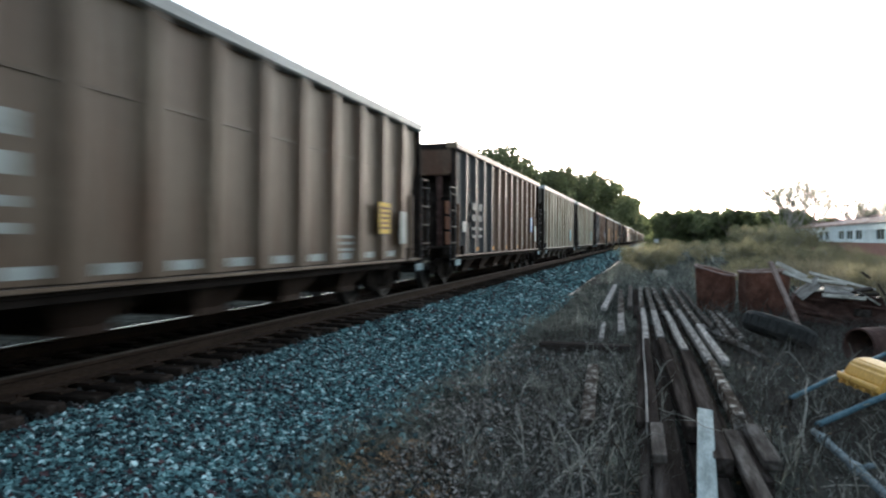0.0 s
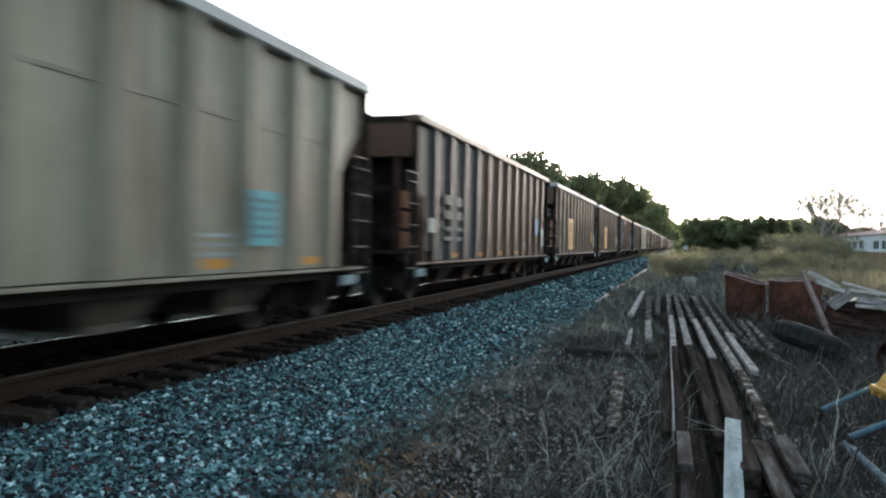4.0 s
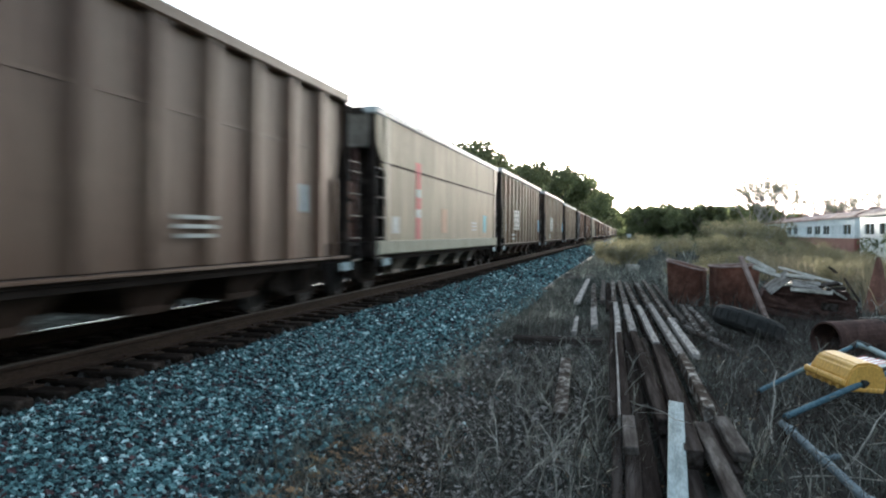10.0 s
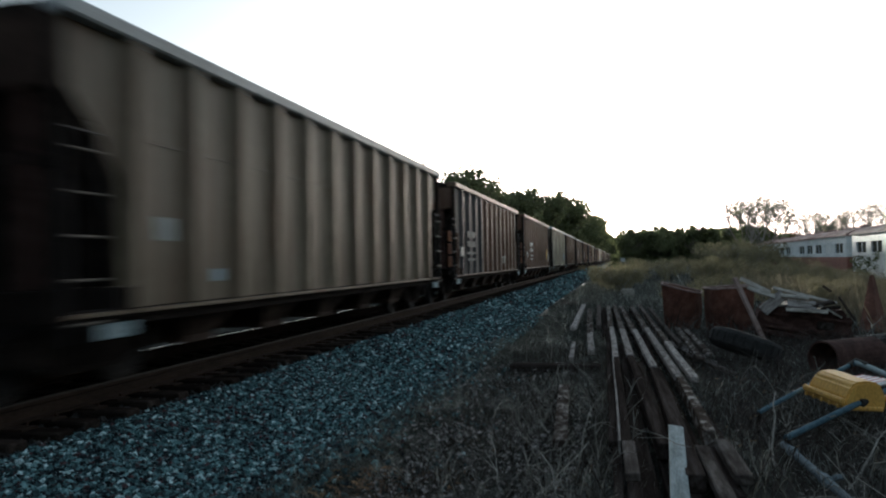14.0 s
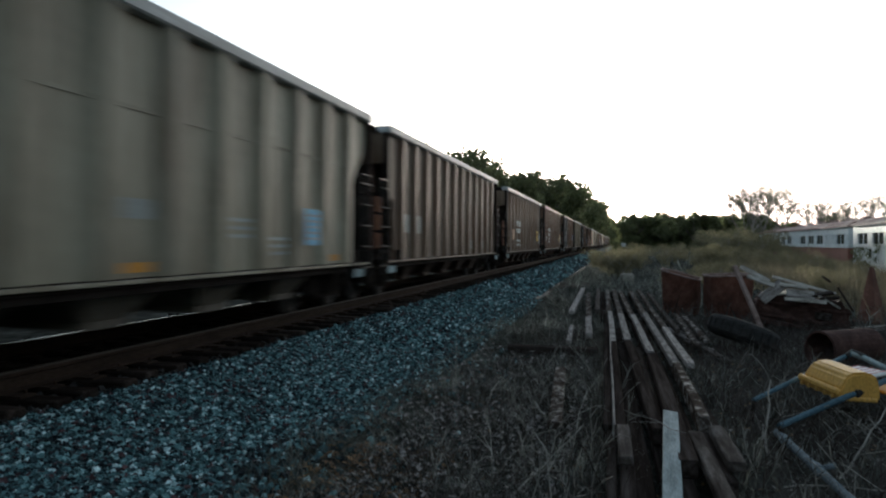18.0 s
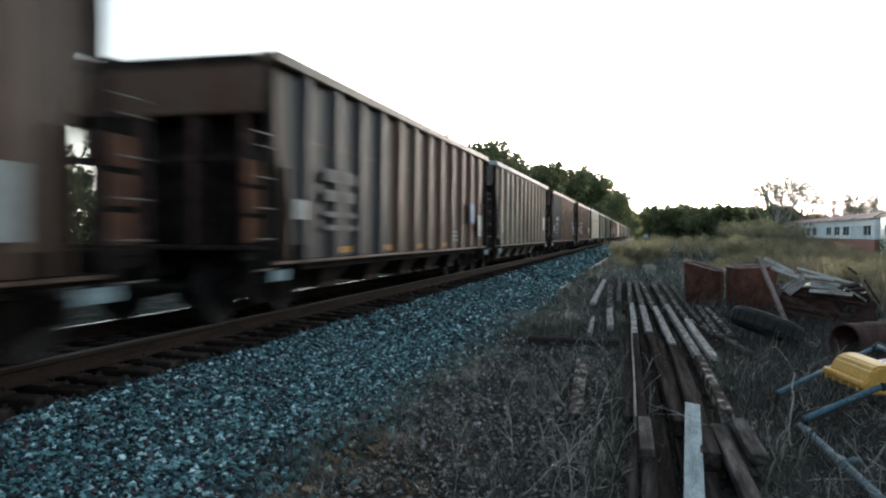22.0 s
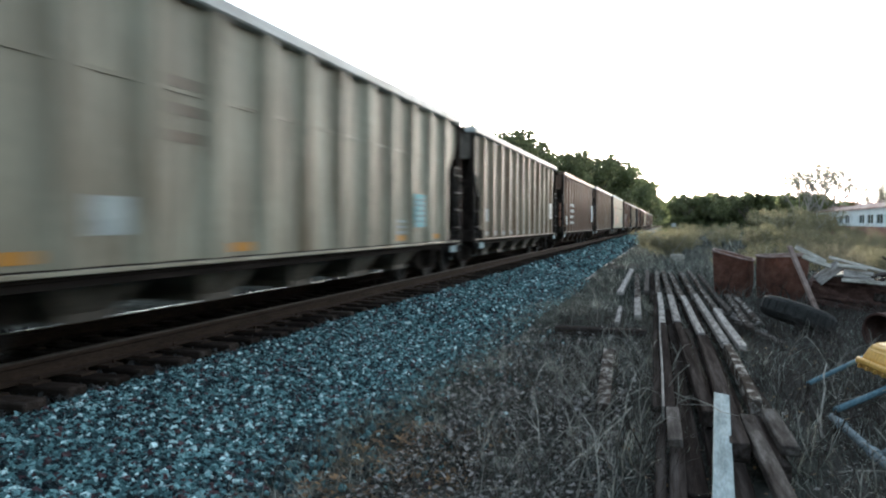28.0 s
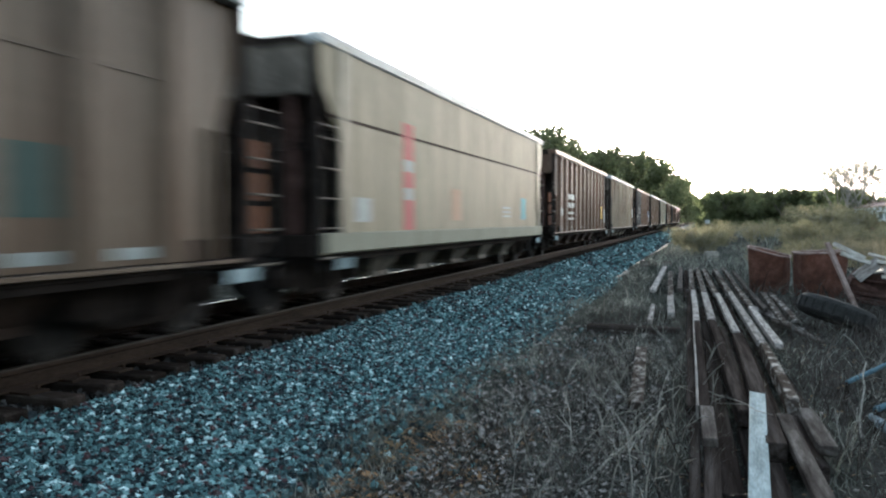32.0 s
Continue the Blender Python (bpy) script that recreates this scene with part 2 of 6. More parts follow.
BLUE_PIPE = material("blue_painted_tube", [(0.05, 0.095, 0.125), (0.10, 0.16, 0.195)], 9, 0.75, 0.0, 0.2, 60, (1, 1, 1), 0.1, 0.08)
GALV = material("galvanised_pipe", [(0.08, 0.10, 0.115), (0.19, 0.235, 0.255)], 10, 0.8, 0.0, 0.2, 60, (1, 1, 1), 0.1, 0.1)
WHITE = material("white_painted_metal", [(0.50, 0.50, 0.48), (0.66, 0.66, 0.63), (0.74, 0.74, 0.71)], 3, 0.6, 0, 0.1, 40)
MARK_WHITE = material("white_stencil_paint", [(0.19, 0.205, 0.198), (0.30, 0.32, 0.305), (0.38, 0.40, 0.385)], 4, 0.6, 0, 0, 40)
MARK_YELLOW = material("yellow_placard_paint", [(0.48, 0.29, 0.012), (0.60, 0.38, 0.025)], 4, 0.6, 0, 0, 40)
MARK_ORANGE = material("orange_spray_paint", [(0.38, 0.155, 0.010), (0.54, 0.245, 0.018)], 4, 0.6, 0, 0, 40)
MARK_BLUE = material("blue_placard_paint", [(0.04, 0.10, 0.26), (0.06, 0.15, 0.34)], 4, 0.6, 0, 0, 40)
MARK_TEAL = material("teal_placard_paint", [(0.04, 0.24, 0.28), (0.08, 0.32, 0.36)], 4, 0.6, 0, 0, 40)
MARK_SKY = material("sky_blue_placard_paint", [(0.10, 0.30, 0.48), (0.16, 0.42, 0.60)], 4, 0.6, 0, 0, 40)
MARK_PALE = material("pale_blue_panel_paint", [(0.20, 0.26, 0.30), (0.30, 0.37, 0.41)], 4, 0.65, 0, 0, 40)
MARK_DEEP = material("deep_teal_paint", [(0.02, 0.12, 0.15), (0.03, 0.17, 0.20)], 4, 0.6, 0, 0, 40)
MARK_DULL = material("dull_green_paint", [(0.018, 0.042, 0.036), (0.03, 0.06, 0.05)], 4, 0.65, 0, 0, 40)
MARK_RED = material("faded_red_paint", [(0.30, 0.04, 0.045), (0.43, 0.085, 0.08)], 4, 0.65, 0, 0, 40)
MARK_FADED = material("faded_stencil_paint", [(0.05, 0.056, 0.056), (0.09, 0.098, 0.098), (0.14, 0.152, 0.152)], 4, 0.65, 0, 0, 40)
MARK_RUST = material("smeared_rust_paint", [(0.14, 0.07, 0.03), (0.26, 0.13, 0.04)], 4, 0.7, 0, 0, 40)
MARK_PINK = material("pale_peach_spray_paint", [(0.34, 0.20, 0.12), (0.46, 0.29, 0.19)], 4, 0.7, 0, 0, 40)
FADED_BLUE = material("faded_blue_white_paint", [(0.42, 0.48, 0.49), (0.56, 0.61, 0.62), (0.66, 0.70, 0.70)], 2, 0.8, 0, 0.1, 30, (1, 1, 1), 0.1, 0.1)
GLASS = material("dark_window_glass", [(0.03, 0.04, 0.05), (0.06, 0.075, 0.085)], 3, 0.08, 0, 0, 30)
ROOF = material("rusty_tin_roof", [(0.17, 0.11, 0.09), (0.28, 0.20, 0.175), (0.40, 0.33, 0.30)], 1.2, 0.8, 0.0, 0.2, 30, (1, 1, 1), 0.15, 0.1)
RED_WALL = material("dull_red_cladding", [(0.15, 0.06, 0.045), (0.24, 0.10, 0.075)], 2, 0.8, 0, 0.2, 30)

# ---- mesh helpers ----
def mesh_of(name, bm, mat):
    me = bpy.data.meshes.new(name)
    bm.to_mesh(me)
    bm.free()
    me.materials.append(mat)
    return me


def part(name, bm, mat, parent, label="", at=None):
    """Links a bmesh (or a mesh that is shared) as one mesh object under a thing or a part."""
    me = bm if isinstance(bm, bpy.types.Mesh) else mesh_of(name, bm, mat)
    ob = new(name, me)
    ob.parent = parent
    if at is not None:
        ob.matrix_basis = at
    if label:
        tagged(ob, label)
    return ob


def thing(name, label, category, group="", at=None, kind=""):
    ob = new(name)
    ob.empty_display_size = 0.2
    if at is not None:
        ob.matrix_basis = at
    return tagged(ob, label, category, group, kind)


def box(bm, x0, x1, y0, y1, z0, z1, bevel=0.0):
    """A box, its edges rounded by bevel, added to bm."""
    vs = [bm.verts.new((x, y, z)) for z in (z0, z1) for x, y in ((x0, y0), (x1, y0), (x1, y1), (x0, y1))]
    fs = [bm.faces.new([vs[i] for i in f]) for f in ((3, 2, 1, 0), (4, 5, 6, 7), (0, 1, 5, 4), (1, 2, 6, 5), (2, 3, 7, 6), (3, 0, 4, 7))]
    if bevel:
        bmesh.ops.bevel(bm, geom=list({e for f in fs for e in f.edges}), offset=bevel, segments=1, affect="EDGES")
    return bm


def boxes(*items, bevel=0.0):
    bm = bmesh.new()
    for it in items:
        box(bm, *it, bevel)
    return bm


def prism(bm, outline, axis, a, b):
    """Pushes a closed outline of (p, q) along an axis from a to b."""
    def at(p, q, s):
        return {"x": (s, p, q), "y": (p, s, q), "z": (p, q, s)}[axis]
    lo = [bm.verts.new(at(p, q, a)) for p, q in outline]
    hi = [bm.verts.new(at(p, q, b)) for p, q in outline]
    n = len(outline)
    bm.faces.new(lo)
    bm.faces.new(hi[::-1])
    for i in range(n):
        bm.faces.new((lo[i], hi[i], hi[(i + 1) % n], lo[(i + 1) % n]))
    bmesh.ops.recalc_face_normals(bm, faces=bm.faces[:])
    return bm


def tube(bm, points, radius, sides=8, taper=1.0):
    """A round rod along points; its radius runs to radius * taper at the end."""
    rings = []
    pts = [Vector(p) for p in points]
    for i, p in enumerate(pts):
        d = (pts[min(i + 1, len(pts) - 1)] - pts[max(i - 1, 0)]).normalized()
        u = d.cross(Vector((0.31, 0.17, 0.93))).normalized()
        w = d.cross(u)
        r = radius * (1 + (taper - 1) * i / (len(pts) - 1))
        rings.append([bm.verts.new(p + r * (math.cos(2 * math.pi * k / sides) * u + math.sin(2 * math.pi * k / sides) * w)) for k in range(sides)])
    for a, b in zip(rings, rings[1:]):
        for k in range(sides):
            bm.faces.new((a[k], a[(k + 1) % sides], b[(k + 1) % sides], b[k]))
    bm.faces.new(rings[0][::-1])
    bm.faces.new(rings[-1])
    return bm


def lathe(bm, profile, axis="x", sides=24):
    """Turns a profile of (along, radius) round an axis."""
    rings = []
    for s, r in profile:
        ring = []
        for k in range(sides):
            a = 2 * math.pi * k / sides
            c, d = r * math.cos(a), r * math.sin(a)
            ring.append(bm.verts.new({"x": (s, c, d), "y": (c, s, d), "z": (c, d, s)}[axis]))
        rings.append(ring)
    for a, b in zip(rings, rings[1:]):
        for k in range(sides):
            bm.faces.new((a[k], a[(k + 1) % sides], b[(k + 1) % sides], b[k]))
    bm.faces.new(rings[0][::-1])
    bm.faces.new(rings[-1])
    bmesh.ops.recalc_face_normals(bm, faces=bm.faces[:])
    return bm


def raw(name, verts, faces, mat):
    me = bpy.data.meshes.new(name)
    me.from_pydata(verts.tolist() if hasattr(verts, "tolist") else verts, [], faces.tolist() if hasattr(faces, "tolist") else faces)
    me.materials.append(mat)
    return me


# ---- ground and track ----
TRACK_X, RAIL_Z = -6.1, 0.47
TIE_Z = RAIL_Z - 0.2
rng = np.random.default_rng(7)


def ground_z(x, y):
    """Height of the bare ground: a level yard, a low bank under the track."""
    return -0.03 - 0.12 * np.clip((3.4 - np.abs(x - TRACK_X)) / 0.6, 0, 1) + 0.04 * np.sin(0.9 * x + 0.7 * np.sin(0.6 * y)) * np.sin(0.8 * y) * (np.abs(y) < 60)


def grid_mesh(name, xs, ys, zf, mat):
    X, Y = np.meshgrid(xs, ys)
    Z = zf(X, Y)
    v = np.stack([X.ravel(), Y.ravel(), Z.ravel()], 1)
    w = len(xs)
    i = (np.arange(len(ys) - 1)[:, None] * w + np.arange(w - 1)[None]).ravel()
    me = raw(name, v, np.stack([i, i + 1, i + w + 1, i + w], 1), mat)
    me.polygons.foreach_set("use_smooth", [True] * len(me.polygons))
    return me


xs = np.unique(np.r_[-3000, -1200, -500, -200, -90, np.arange(-40, -12, 4), np.arange(-12, 12, 0.4), np.arange(12, 60, 6), 100, 300, 1200, 3000])
ys = np.unique(np.r_[-600, -200, -60, np.arange(-20, 0, 4), np.arange(0, 40, 0.5), np.arange(40, 120, 8), 200, 400, 1000, 2500, 4500])
tagged(new("ground", grid_mesh("ground", xs, ys, ground_z, SOIL)), "dry weedy yard soil with dead grass", "ground", kind="structure")


def bed_z(x, y):
    """Top of the ballast: level between the tie ends, then a long shoulder."""
    d = np.abs(x - TRACK_X)
    wob = 0.03 * np.sin(1.3 * y) * np.sin(0.47 * y + 1) * np.clip((d - 1.6) / 1.5, 0, 1)
    return np.where(d < 1.34, TIE_Z - 0.075, TIE_Z - 0.085 - (d - 1.34) * 0.092) + wob


bed = new("ballast", grid_mesh("ballast", TRACK_X + np.r_[np.arange(-3.8, -1.4, 0.3), np.arange(-1.4, 1.41, 0.35), np.arange(1.6, 3.81, 0.2)],
                               np.r_[-480, -100, -40, -20, np.arange(-8, 45, 0.5), np.arange(45, 140, 5), 200, 320, 640], bed_z, BED))
tagged(bed, "bed of crushed grey ballast under the track", "ballast", kind="structure")


def stones(n, xa, xb, ya, yb, size, zf, power=1.0):
    """Crushed stones as small uneven lumps of twelve corners cut from a box."""
    base = np.array([(-1, -.6, -.7), (.8, -1, -.6), (1, .7, -.8), (-.7, 1, -.6), (-.8, -.8, .5), (.9, -.5, .8), (.6, .9, .6), (-1, .6, .8)]) * 0.5
    faces = np.array([(3, 2, 1, 0), (4, 5, 6, 7), (0, 1, 5, 4), (1, 2, 6, 5), (2, 3, 7, 6), (3, 0, 4, 7)])
    x = rng.uniform(xa, xb, n)
    y = ya + (yb - ya) * rng.random(n) ** power
    s = size * rng.uniform(0.55, 1.35, n)
    V = base[None] * (1 + rng.uniform(-.35, .35, (n, 8, 3))) * s[:, None, None] * rng.uniform(0.7, 1.3, (n, 1, 3))
    ang = rng.uniform(0, 2 * np.pi, (n, 3))
    for a, (i, j) in zip(ang.T, ((0, 1), (1, 2), (0, 2))):
        c, d = np.cos(a)[:, None], np.sin(a)[:, None]
        V[..., i], V[..., j] = c * V[..., i] - d * V[..., j], d * V[..., i] + c * V[..., j]
    z = zf(x, y) + s * rng.uniform(0.0, 0.35, n)
    V += np.stack([x, y, z], 1)[:, None]
    F = faces[None] + 8 * np.arange(n)[:, None, None]
    return V.reshape(-1, 3), F.reshape(-1, 4)


def stones_object(name, chunks, label, mat=None):
    V, F, k = [], [], 0
    for v, f in chunks:
        V.append(v)
        F.append(f + k)
        k += len(v)
    ob = new(name, raw(name, np.concatenate(V), np.concatenate(F), mat or STONE))
    tagged(ob, label, "gravel", kind="stuff")


stones_object("gravel", [stones(14000, -4.74, -2.5, -7.0, 2.6, 0.05, bed_z), stones(3000, -4.74, -2.5, -20.0, -7.0, 0.08, bed_z), stones(44000, -4.74, -2.45, 2.6, 11, 0.038, bed_z), stones(24000, -4.74, -2.45, 11, 26, 0.05, bed_z), stones(9000, -4.74, -2.5, 26, 60, 0.085, bed_z),
                         stones(4000, -4.74, -2.5, 60, 130, 0.14, bed_z), stones(2600, -2.6, -2.15, 3, 22, 0.04, lambda x, y: ground_z(x, y) + 0.012), stones(500, -2.3, -1.2, 3, 12, 0.036, lambda x, y: ground_z(x, y) + 0.01)],
              "grey-blue crushed stone ballast on the shoulder")
# stones between the ties and past the far rail are near-black
stones_object("sooty_gravel", [stones(7500, -7.3, -4.75, 2.0, 24, 0.05, bed_z), stones(1500, -9.6, -7.3, 2.0, 26, 0.07, bed_z)], "near-black ballast between the ties", STONE_DARK)

track = thing("railway_track", "straight single railway track on wooden ties", "railway track", kind="structure")
tie_mesh = mesh_of("tie", boxes((-1.3, 1.3, -0.115, 0.115, -0.17, 0.0), bevel=0.015), TIE)
plate_mesh = mesh_of("tie_plate", boxes((-0.18, 0.18, -0.1, 0.1, 0.0, 0.018), (-0.1, -0.085, -0.08, -0.055, 0.018, 0.05), (0.085, 0.1, 0.055, 0.08, 0.018, 0.05)), RAIL_SIDE)
y = -6.0
for i in range(150):
    t = part("tie", tie_mesh, TIE, track, at=pose(TRACK_X + 0.06 + rng.normal(0, 0.06), y, TIE_Z + rng.normal(0, 0.006), 0, 0, rng.normal(0, 1.0)))
    if -1 < y < 22:
        for sx in (-0.755, 0.755):
            part("tie_plate", plate_mesh, RAIL_SIDE, t, at=pose(sx, 0, 0))
    y += 0.49
far = bmesh.new()
while y < 640:
    box(far, TRACK_X - 1.3, TRACK_X + 1.3, y - 0.115, y + 0.115, TIE_Z - 0.17, TIE_Z)
    y += 0.49 if y < 160 else 0.98
y = -6.98
while y > -480:
    box(far, TRACK_X - 1.3, TRACK_X + 1.3, y - 0.115, y + 0.115, TIE_Z - 0.17, TIE_Z)
    y -= 0.98
tagged(part("far_ties", far, TIE, track), kind="stuff")
RAIL_OUT = [(-0.075, 0.018), (0.075, 0.018), (0.075, 0.03), (0.012, 0.05), (0.012, 0.14), (0.036, 0.152), (0.036, 0.186), (-0.036, 0.186), (-0.036, 0.152), (-0.012, 0.14), (-0.012, 0.05), (-0.075, 0.03)]
for sx in (-0.755, 0.755):
    r = part("rail", prism(bmesh.new(), [(p + TRACK_X + sx, q + TIE_Z) for p, q in RAIL_OUT], "y", -480, 640), RAIL_SIDE, track)
    # only the far head is bright; the near one is its shaded copy
    part("rail_head", boxes((TRACK_X + sx - 0.033, TRACK_X + sx + 0.033, -480, 640, TIE_Z + 0.1865, TIE_Z + 0.2)), RAIL_TOP if sx < 0 else RAIL_SHADED, r, "worn running surface")

# ---- the train ----
HALF, SHEET, SILL, TOP, WIDE, RIB = 7.0, 5.95, 0.72, 3.61, 1.6, 0.12
RIBS = [-5.86 + 1.0655 * i for i in range(12)]
CAR_MESH = {}


def shared(key, maker, mat):
    k = (key, mat.name, TOP)
    if k not in CAR_MESH:
        CAR_MESH[k] = mesh_of(key, maker(), mat)
    return CAR_MESH[k]


def end_edge(foot, low):
    """The end of a side sheet: square at the top corner, then swept in to the foot."""
    return [(foot, low), (foot, 1.45), (foot + 0.05, TOP - 1.7), (foot + 0.2 * (HALF - foot), TOP - 1.42), (foot + 0.48 * (HALF - foot), TOP - 1.05), (foot + 0.8 * (HALF - foot), TOP - 0.74), (HALF - 0.07, TOP - 0.5), (HALF - 0.05, TOP - 0.12)]


def side_sheet(foot):
    bm = bmesh.new()
    tail = end_edge(foot, SILL + 0.1)
    prism(bm, tail + [(-p, q) for p, q in reversed(tail)], "x", WIDE - RIB - 0.02, WIDE - RIB - 0.01)
    return bm


def smooth_sheet():
    bm = bmesh.new()
    tail = end_edge(SHEET + 0.2, SILL + 0.3)
    prism(bm, tail + [(-p, q) for p, q in reversed(tail)], "x", WIDE - 0.06, WIDE - 0.02)
    return bm


def rib():
    bm = bmesh.new()
    prism(bm, [(-0.24, 0.0), (-0.17, 0.03), (-0.11, RIB - 0.025), (-0.07, RIB), (0.07, RIB), (0.11, RIB - 0.025), (0.17, 0.03), (0.24, 0.0)], "z", SILL + 0.1, TOP - 0.12)
    for v in bm.verts:      # outline was (along, out); turn it so that out is x
        v.co = Vector((v.co.y, v.co.x, v.co.z))
    for v in bm.verts:
        if v.co.z < 1.5 and v.co.x > 0.1:
            v.co.x -= 0.03
    bmesh.ops.recalc_face_normals(bm, faces=bm.faces[:])
    return bm


def end_sheet():
    """The upright upper wall that closes the end above the slope sheet, with a turned lip below."""
    bm = boxes((-WIDE + 0.12, WIDE - 0.12, HALF - 0.05, HALF - 0.035, TOP - 0.72, TOP - 0.06))
    return box(bm, -WIDE + 0.2, WIDE - 0.2, HALF - 0.09, HALF - 0.015, TOP - 0.78, TOP - 0.72, 0.008)


def end_post():
    """A pressed post that carries the end wall down to the cross sill."""
    return boxes((-0.06, 0.06, -0.1, 0.0, 1.02, TOP - 0.78), bevel=0.01)


def edge_post():
    """The narrow flanged post along a side sheet's end."""
    return boxes((0.0, 0.07, -0.03, 0.03, SILL + 0.1, TOP - 1.45), bevel=0.008)


def end_platform():
    """The ladder platform past the end wall, on two brackets."""
    bm = boxes((-WIDE + 0.06, WIDE - 0.06, HALF + 0.01, HALF + 0.5, 0.96, 1.02), bevel=0.01)
    for sx in (-1, 1):
        box(bm, sx * (WIDE - 0.2) - 0.04, sx * (WIDE - 0.2) + 0.04, HALF - 0.02, HALF + 0.46, 0.84, 0.96)
    return bm


def top_chord():
    return boxes((WIDE - 0.27, WIDE + 0.01, -HALF, HALF, TOP - 0.15, TOP), bevel=0.02)


def side_sill():
    bm = boxes((WIDE - 0.28, WIDE - 0.10, -HALF, HALF, SILL, SILL + 0.1), bevel=0.01)
    box(bm, WIDE - 0.14, WIDE - 0.125, -SHEET, SHEET, SILL - 0.06, SILL)
    return bm


def sill_flange():
    return boxes((WIDE - 0.095, WIDE - 0.04, -HALF + 0.1, HALF - 0.1, SILL + 0.045, SILL + 0.085), bevel=0.006)


def cream_sill():
    return boxes((WIDE - 0.1, WIDE + 0.0, -HALF + 0.2, HALF - 0.2, SILL + 0.06, SILL + 0.32), bevel=0.012)


def hopper_floor(side=0.262):
    """End slope sheets and the saw-toothed floor between the bays, one folded sheet."""
    line = [(-HALF + 0.05, TOP - 0.1), (-4.9, 1.0)]
    for i in range(4):
        c = -3.09 + 2.06 * i
        line += [(c - 0.45, 1.0), (c, 1.7), (c + 0.45, 1.0)]
    line += [(4.9, 1.0), (HALF - 0.05, TOP - 0.1)]
    bm = bmesh.new()
    w = WIDE - side
    lo = [bm.verts.new((-w, p, q)) for p, q in line]
    hi = [bm.verts.new((w, p, q)) for p, q in line]
    for i in range(len(line) - 1):
        bm.faces.new((lo[i], hi[i], hi[i + 1], lo[i + 1]))
    bmesh.ops.solidify(bm, geom=bm.faces[:], thickness=0.02)
    return bm


def bay():
    """A discharge bay: a funnel under the floor with its door frame."""
    bm = bmesh.new()
    a, b = 0.78, 0.3
    w0, w1, z0, z1 = WIDE - 0.2, WIDE - 0.5, SILL + 0.12, 0.36
    up = [bm.verts.new(p) for p in ((-w0, -a, z0), (w0, -a, z0), (w0, a, z0), (-w0, a, z0))]
    dn = [bm.verts.new(p) for p in ((-w1, -b, z1), (w1, -b, z1), (w1, b, z1), (-w1, b, z1))]
    bm.faces.new(dn[::-1])
    for i in range(4):
        j = (i + 1) % 4
        bm.faces.new((dn[i], dn[j], up[j], up[i]))
    box(bm, -w1 - 0.03, w1 + 0.03, -b - 0.04, b + 0.04, z1 - 0.05, z1 + 0.03)
    return bm


def centre_sill():
    return boxes((-0.17, 0.17, -HALF - 0.1, HALF + 0.1, 0.62, 0.96), bevel=0.01)


def cross_sill():
    return boxes((-WIDE + 0.04, WIDE - 0.04, -0.1, 0.1, 0.74, 1.02), bevel=0.01)


def end_frame():
    """Corner posts, end posts and cross braces of the end that faces +y."""
    bm = bmesh.new()
    for sx in (-1, 1):
        box(bm, sx * (WIDE - 0.09) - 0.05, sx * (WIDE - 0.09) + 0.05, HALF - 0.1, HALF - 0.01, 1.02, TOP - 0.14)
        prism(bm, [(5.6, 1.0), (5.75, 1.0), (6.55, 2.55), (6.4, 2.55)], "x", sx * (WIDE - 0.25) - 0.04, sx * (WIDE - 0.25) + 0.04)
        box(bm, sx * 0.55 - 0.05, sx * 0.55 + 0.05, HALF - 0.16, HALF - 0.06, 1.02, TOP - 0.3)
    box(bm, -WIDE + 0.1, WIDE - 0.1, HALF - 0.16, HALF - 0.02, TOP - 0.16, TOP - 0.01)
    box(bm, -WIDE + 0.15, WIDE - 0.15, HALF - 0.14, HALF - 0.05, 2.1, 2.2)
    return bm


def ladder():
    """The bent flat-bar frame of a side ladder at a corner."""
    bm = bmesh.new()
    for y0 in (-0.232, 0.22):
        box(bm, -0.02, 0.0, y0, y0 + 0.012, 0.55, 2.42)
    box(bm, -0.02, 0.0, -0.22, 0.22, 2.405, 2.42)
    bmesh.ops.remove_doubles(bm, verts=bm.verts[:], dist=0.001)
    return bm


def rung():
    return tube(bmesh.new(), [(0.012, -0.23, 0), (0.012, 0.23, 0)], 0.014, 6)


def brake_cylinder():
    bm = boxes((-0.5, -0.1, -0.2, 0.15, 1.02, 1.32), bevel=0.03)
    tube(bm, [(-0.2, -0.1, 1.25), (-0.2, 0.35, 1.25)], 0.13, 12)
    return bm


def brake_wheel():
    ring = [(0.6 + 0.25 * math.cos(a), 0.15, 2.3 + 0.25 * math.sin(a)) for a in np.linspace(0, 2 * math.pi, 17)]
    bm = tube(bmesh.new(), ring, 0.015, 5)
    tube(bm, [(0.35, 0.15, 2.3), (0.85, 0.15, 2.3)], 0.012, 5)
    tube(bm, [(0.6, 0.15, 0.98), (0.6, 0.15, 2.55)], 0.02, 6)
    return bm


def coupler():
    bm = boxes((-0.07, 0.07, 0.0, 0.55, 0.78, 0.94), bevel=0.02)
    box(bm, -0.15, 0.16, 0.5, 0.78, 0.72, 1.0, 0.05)
    tube(bm, [(0.25, 0.0, 0.8), (0.28, 0.35, 0.6), (0.2, 0.7, 0.62)], 0.025, 6)
    return bm


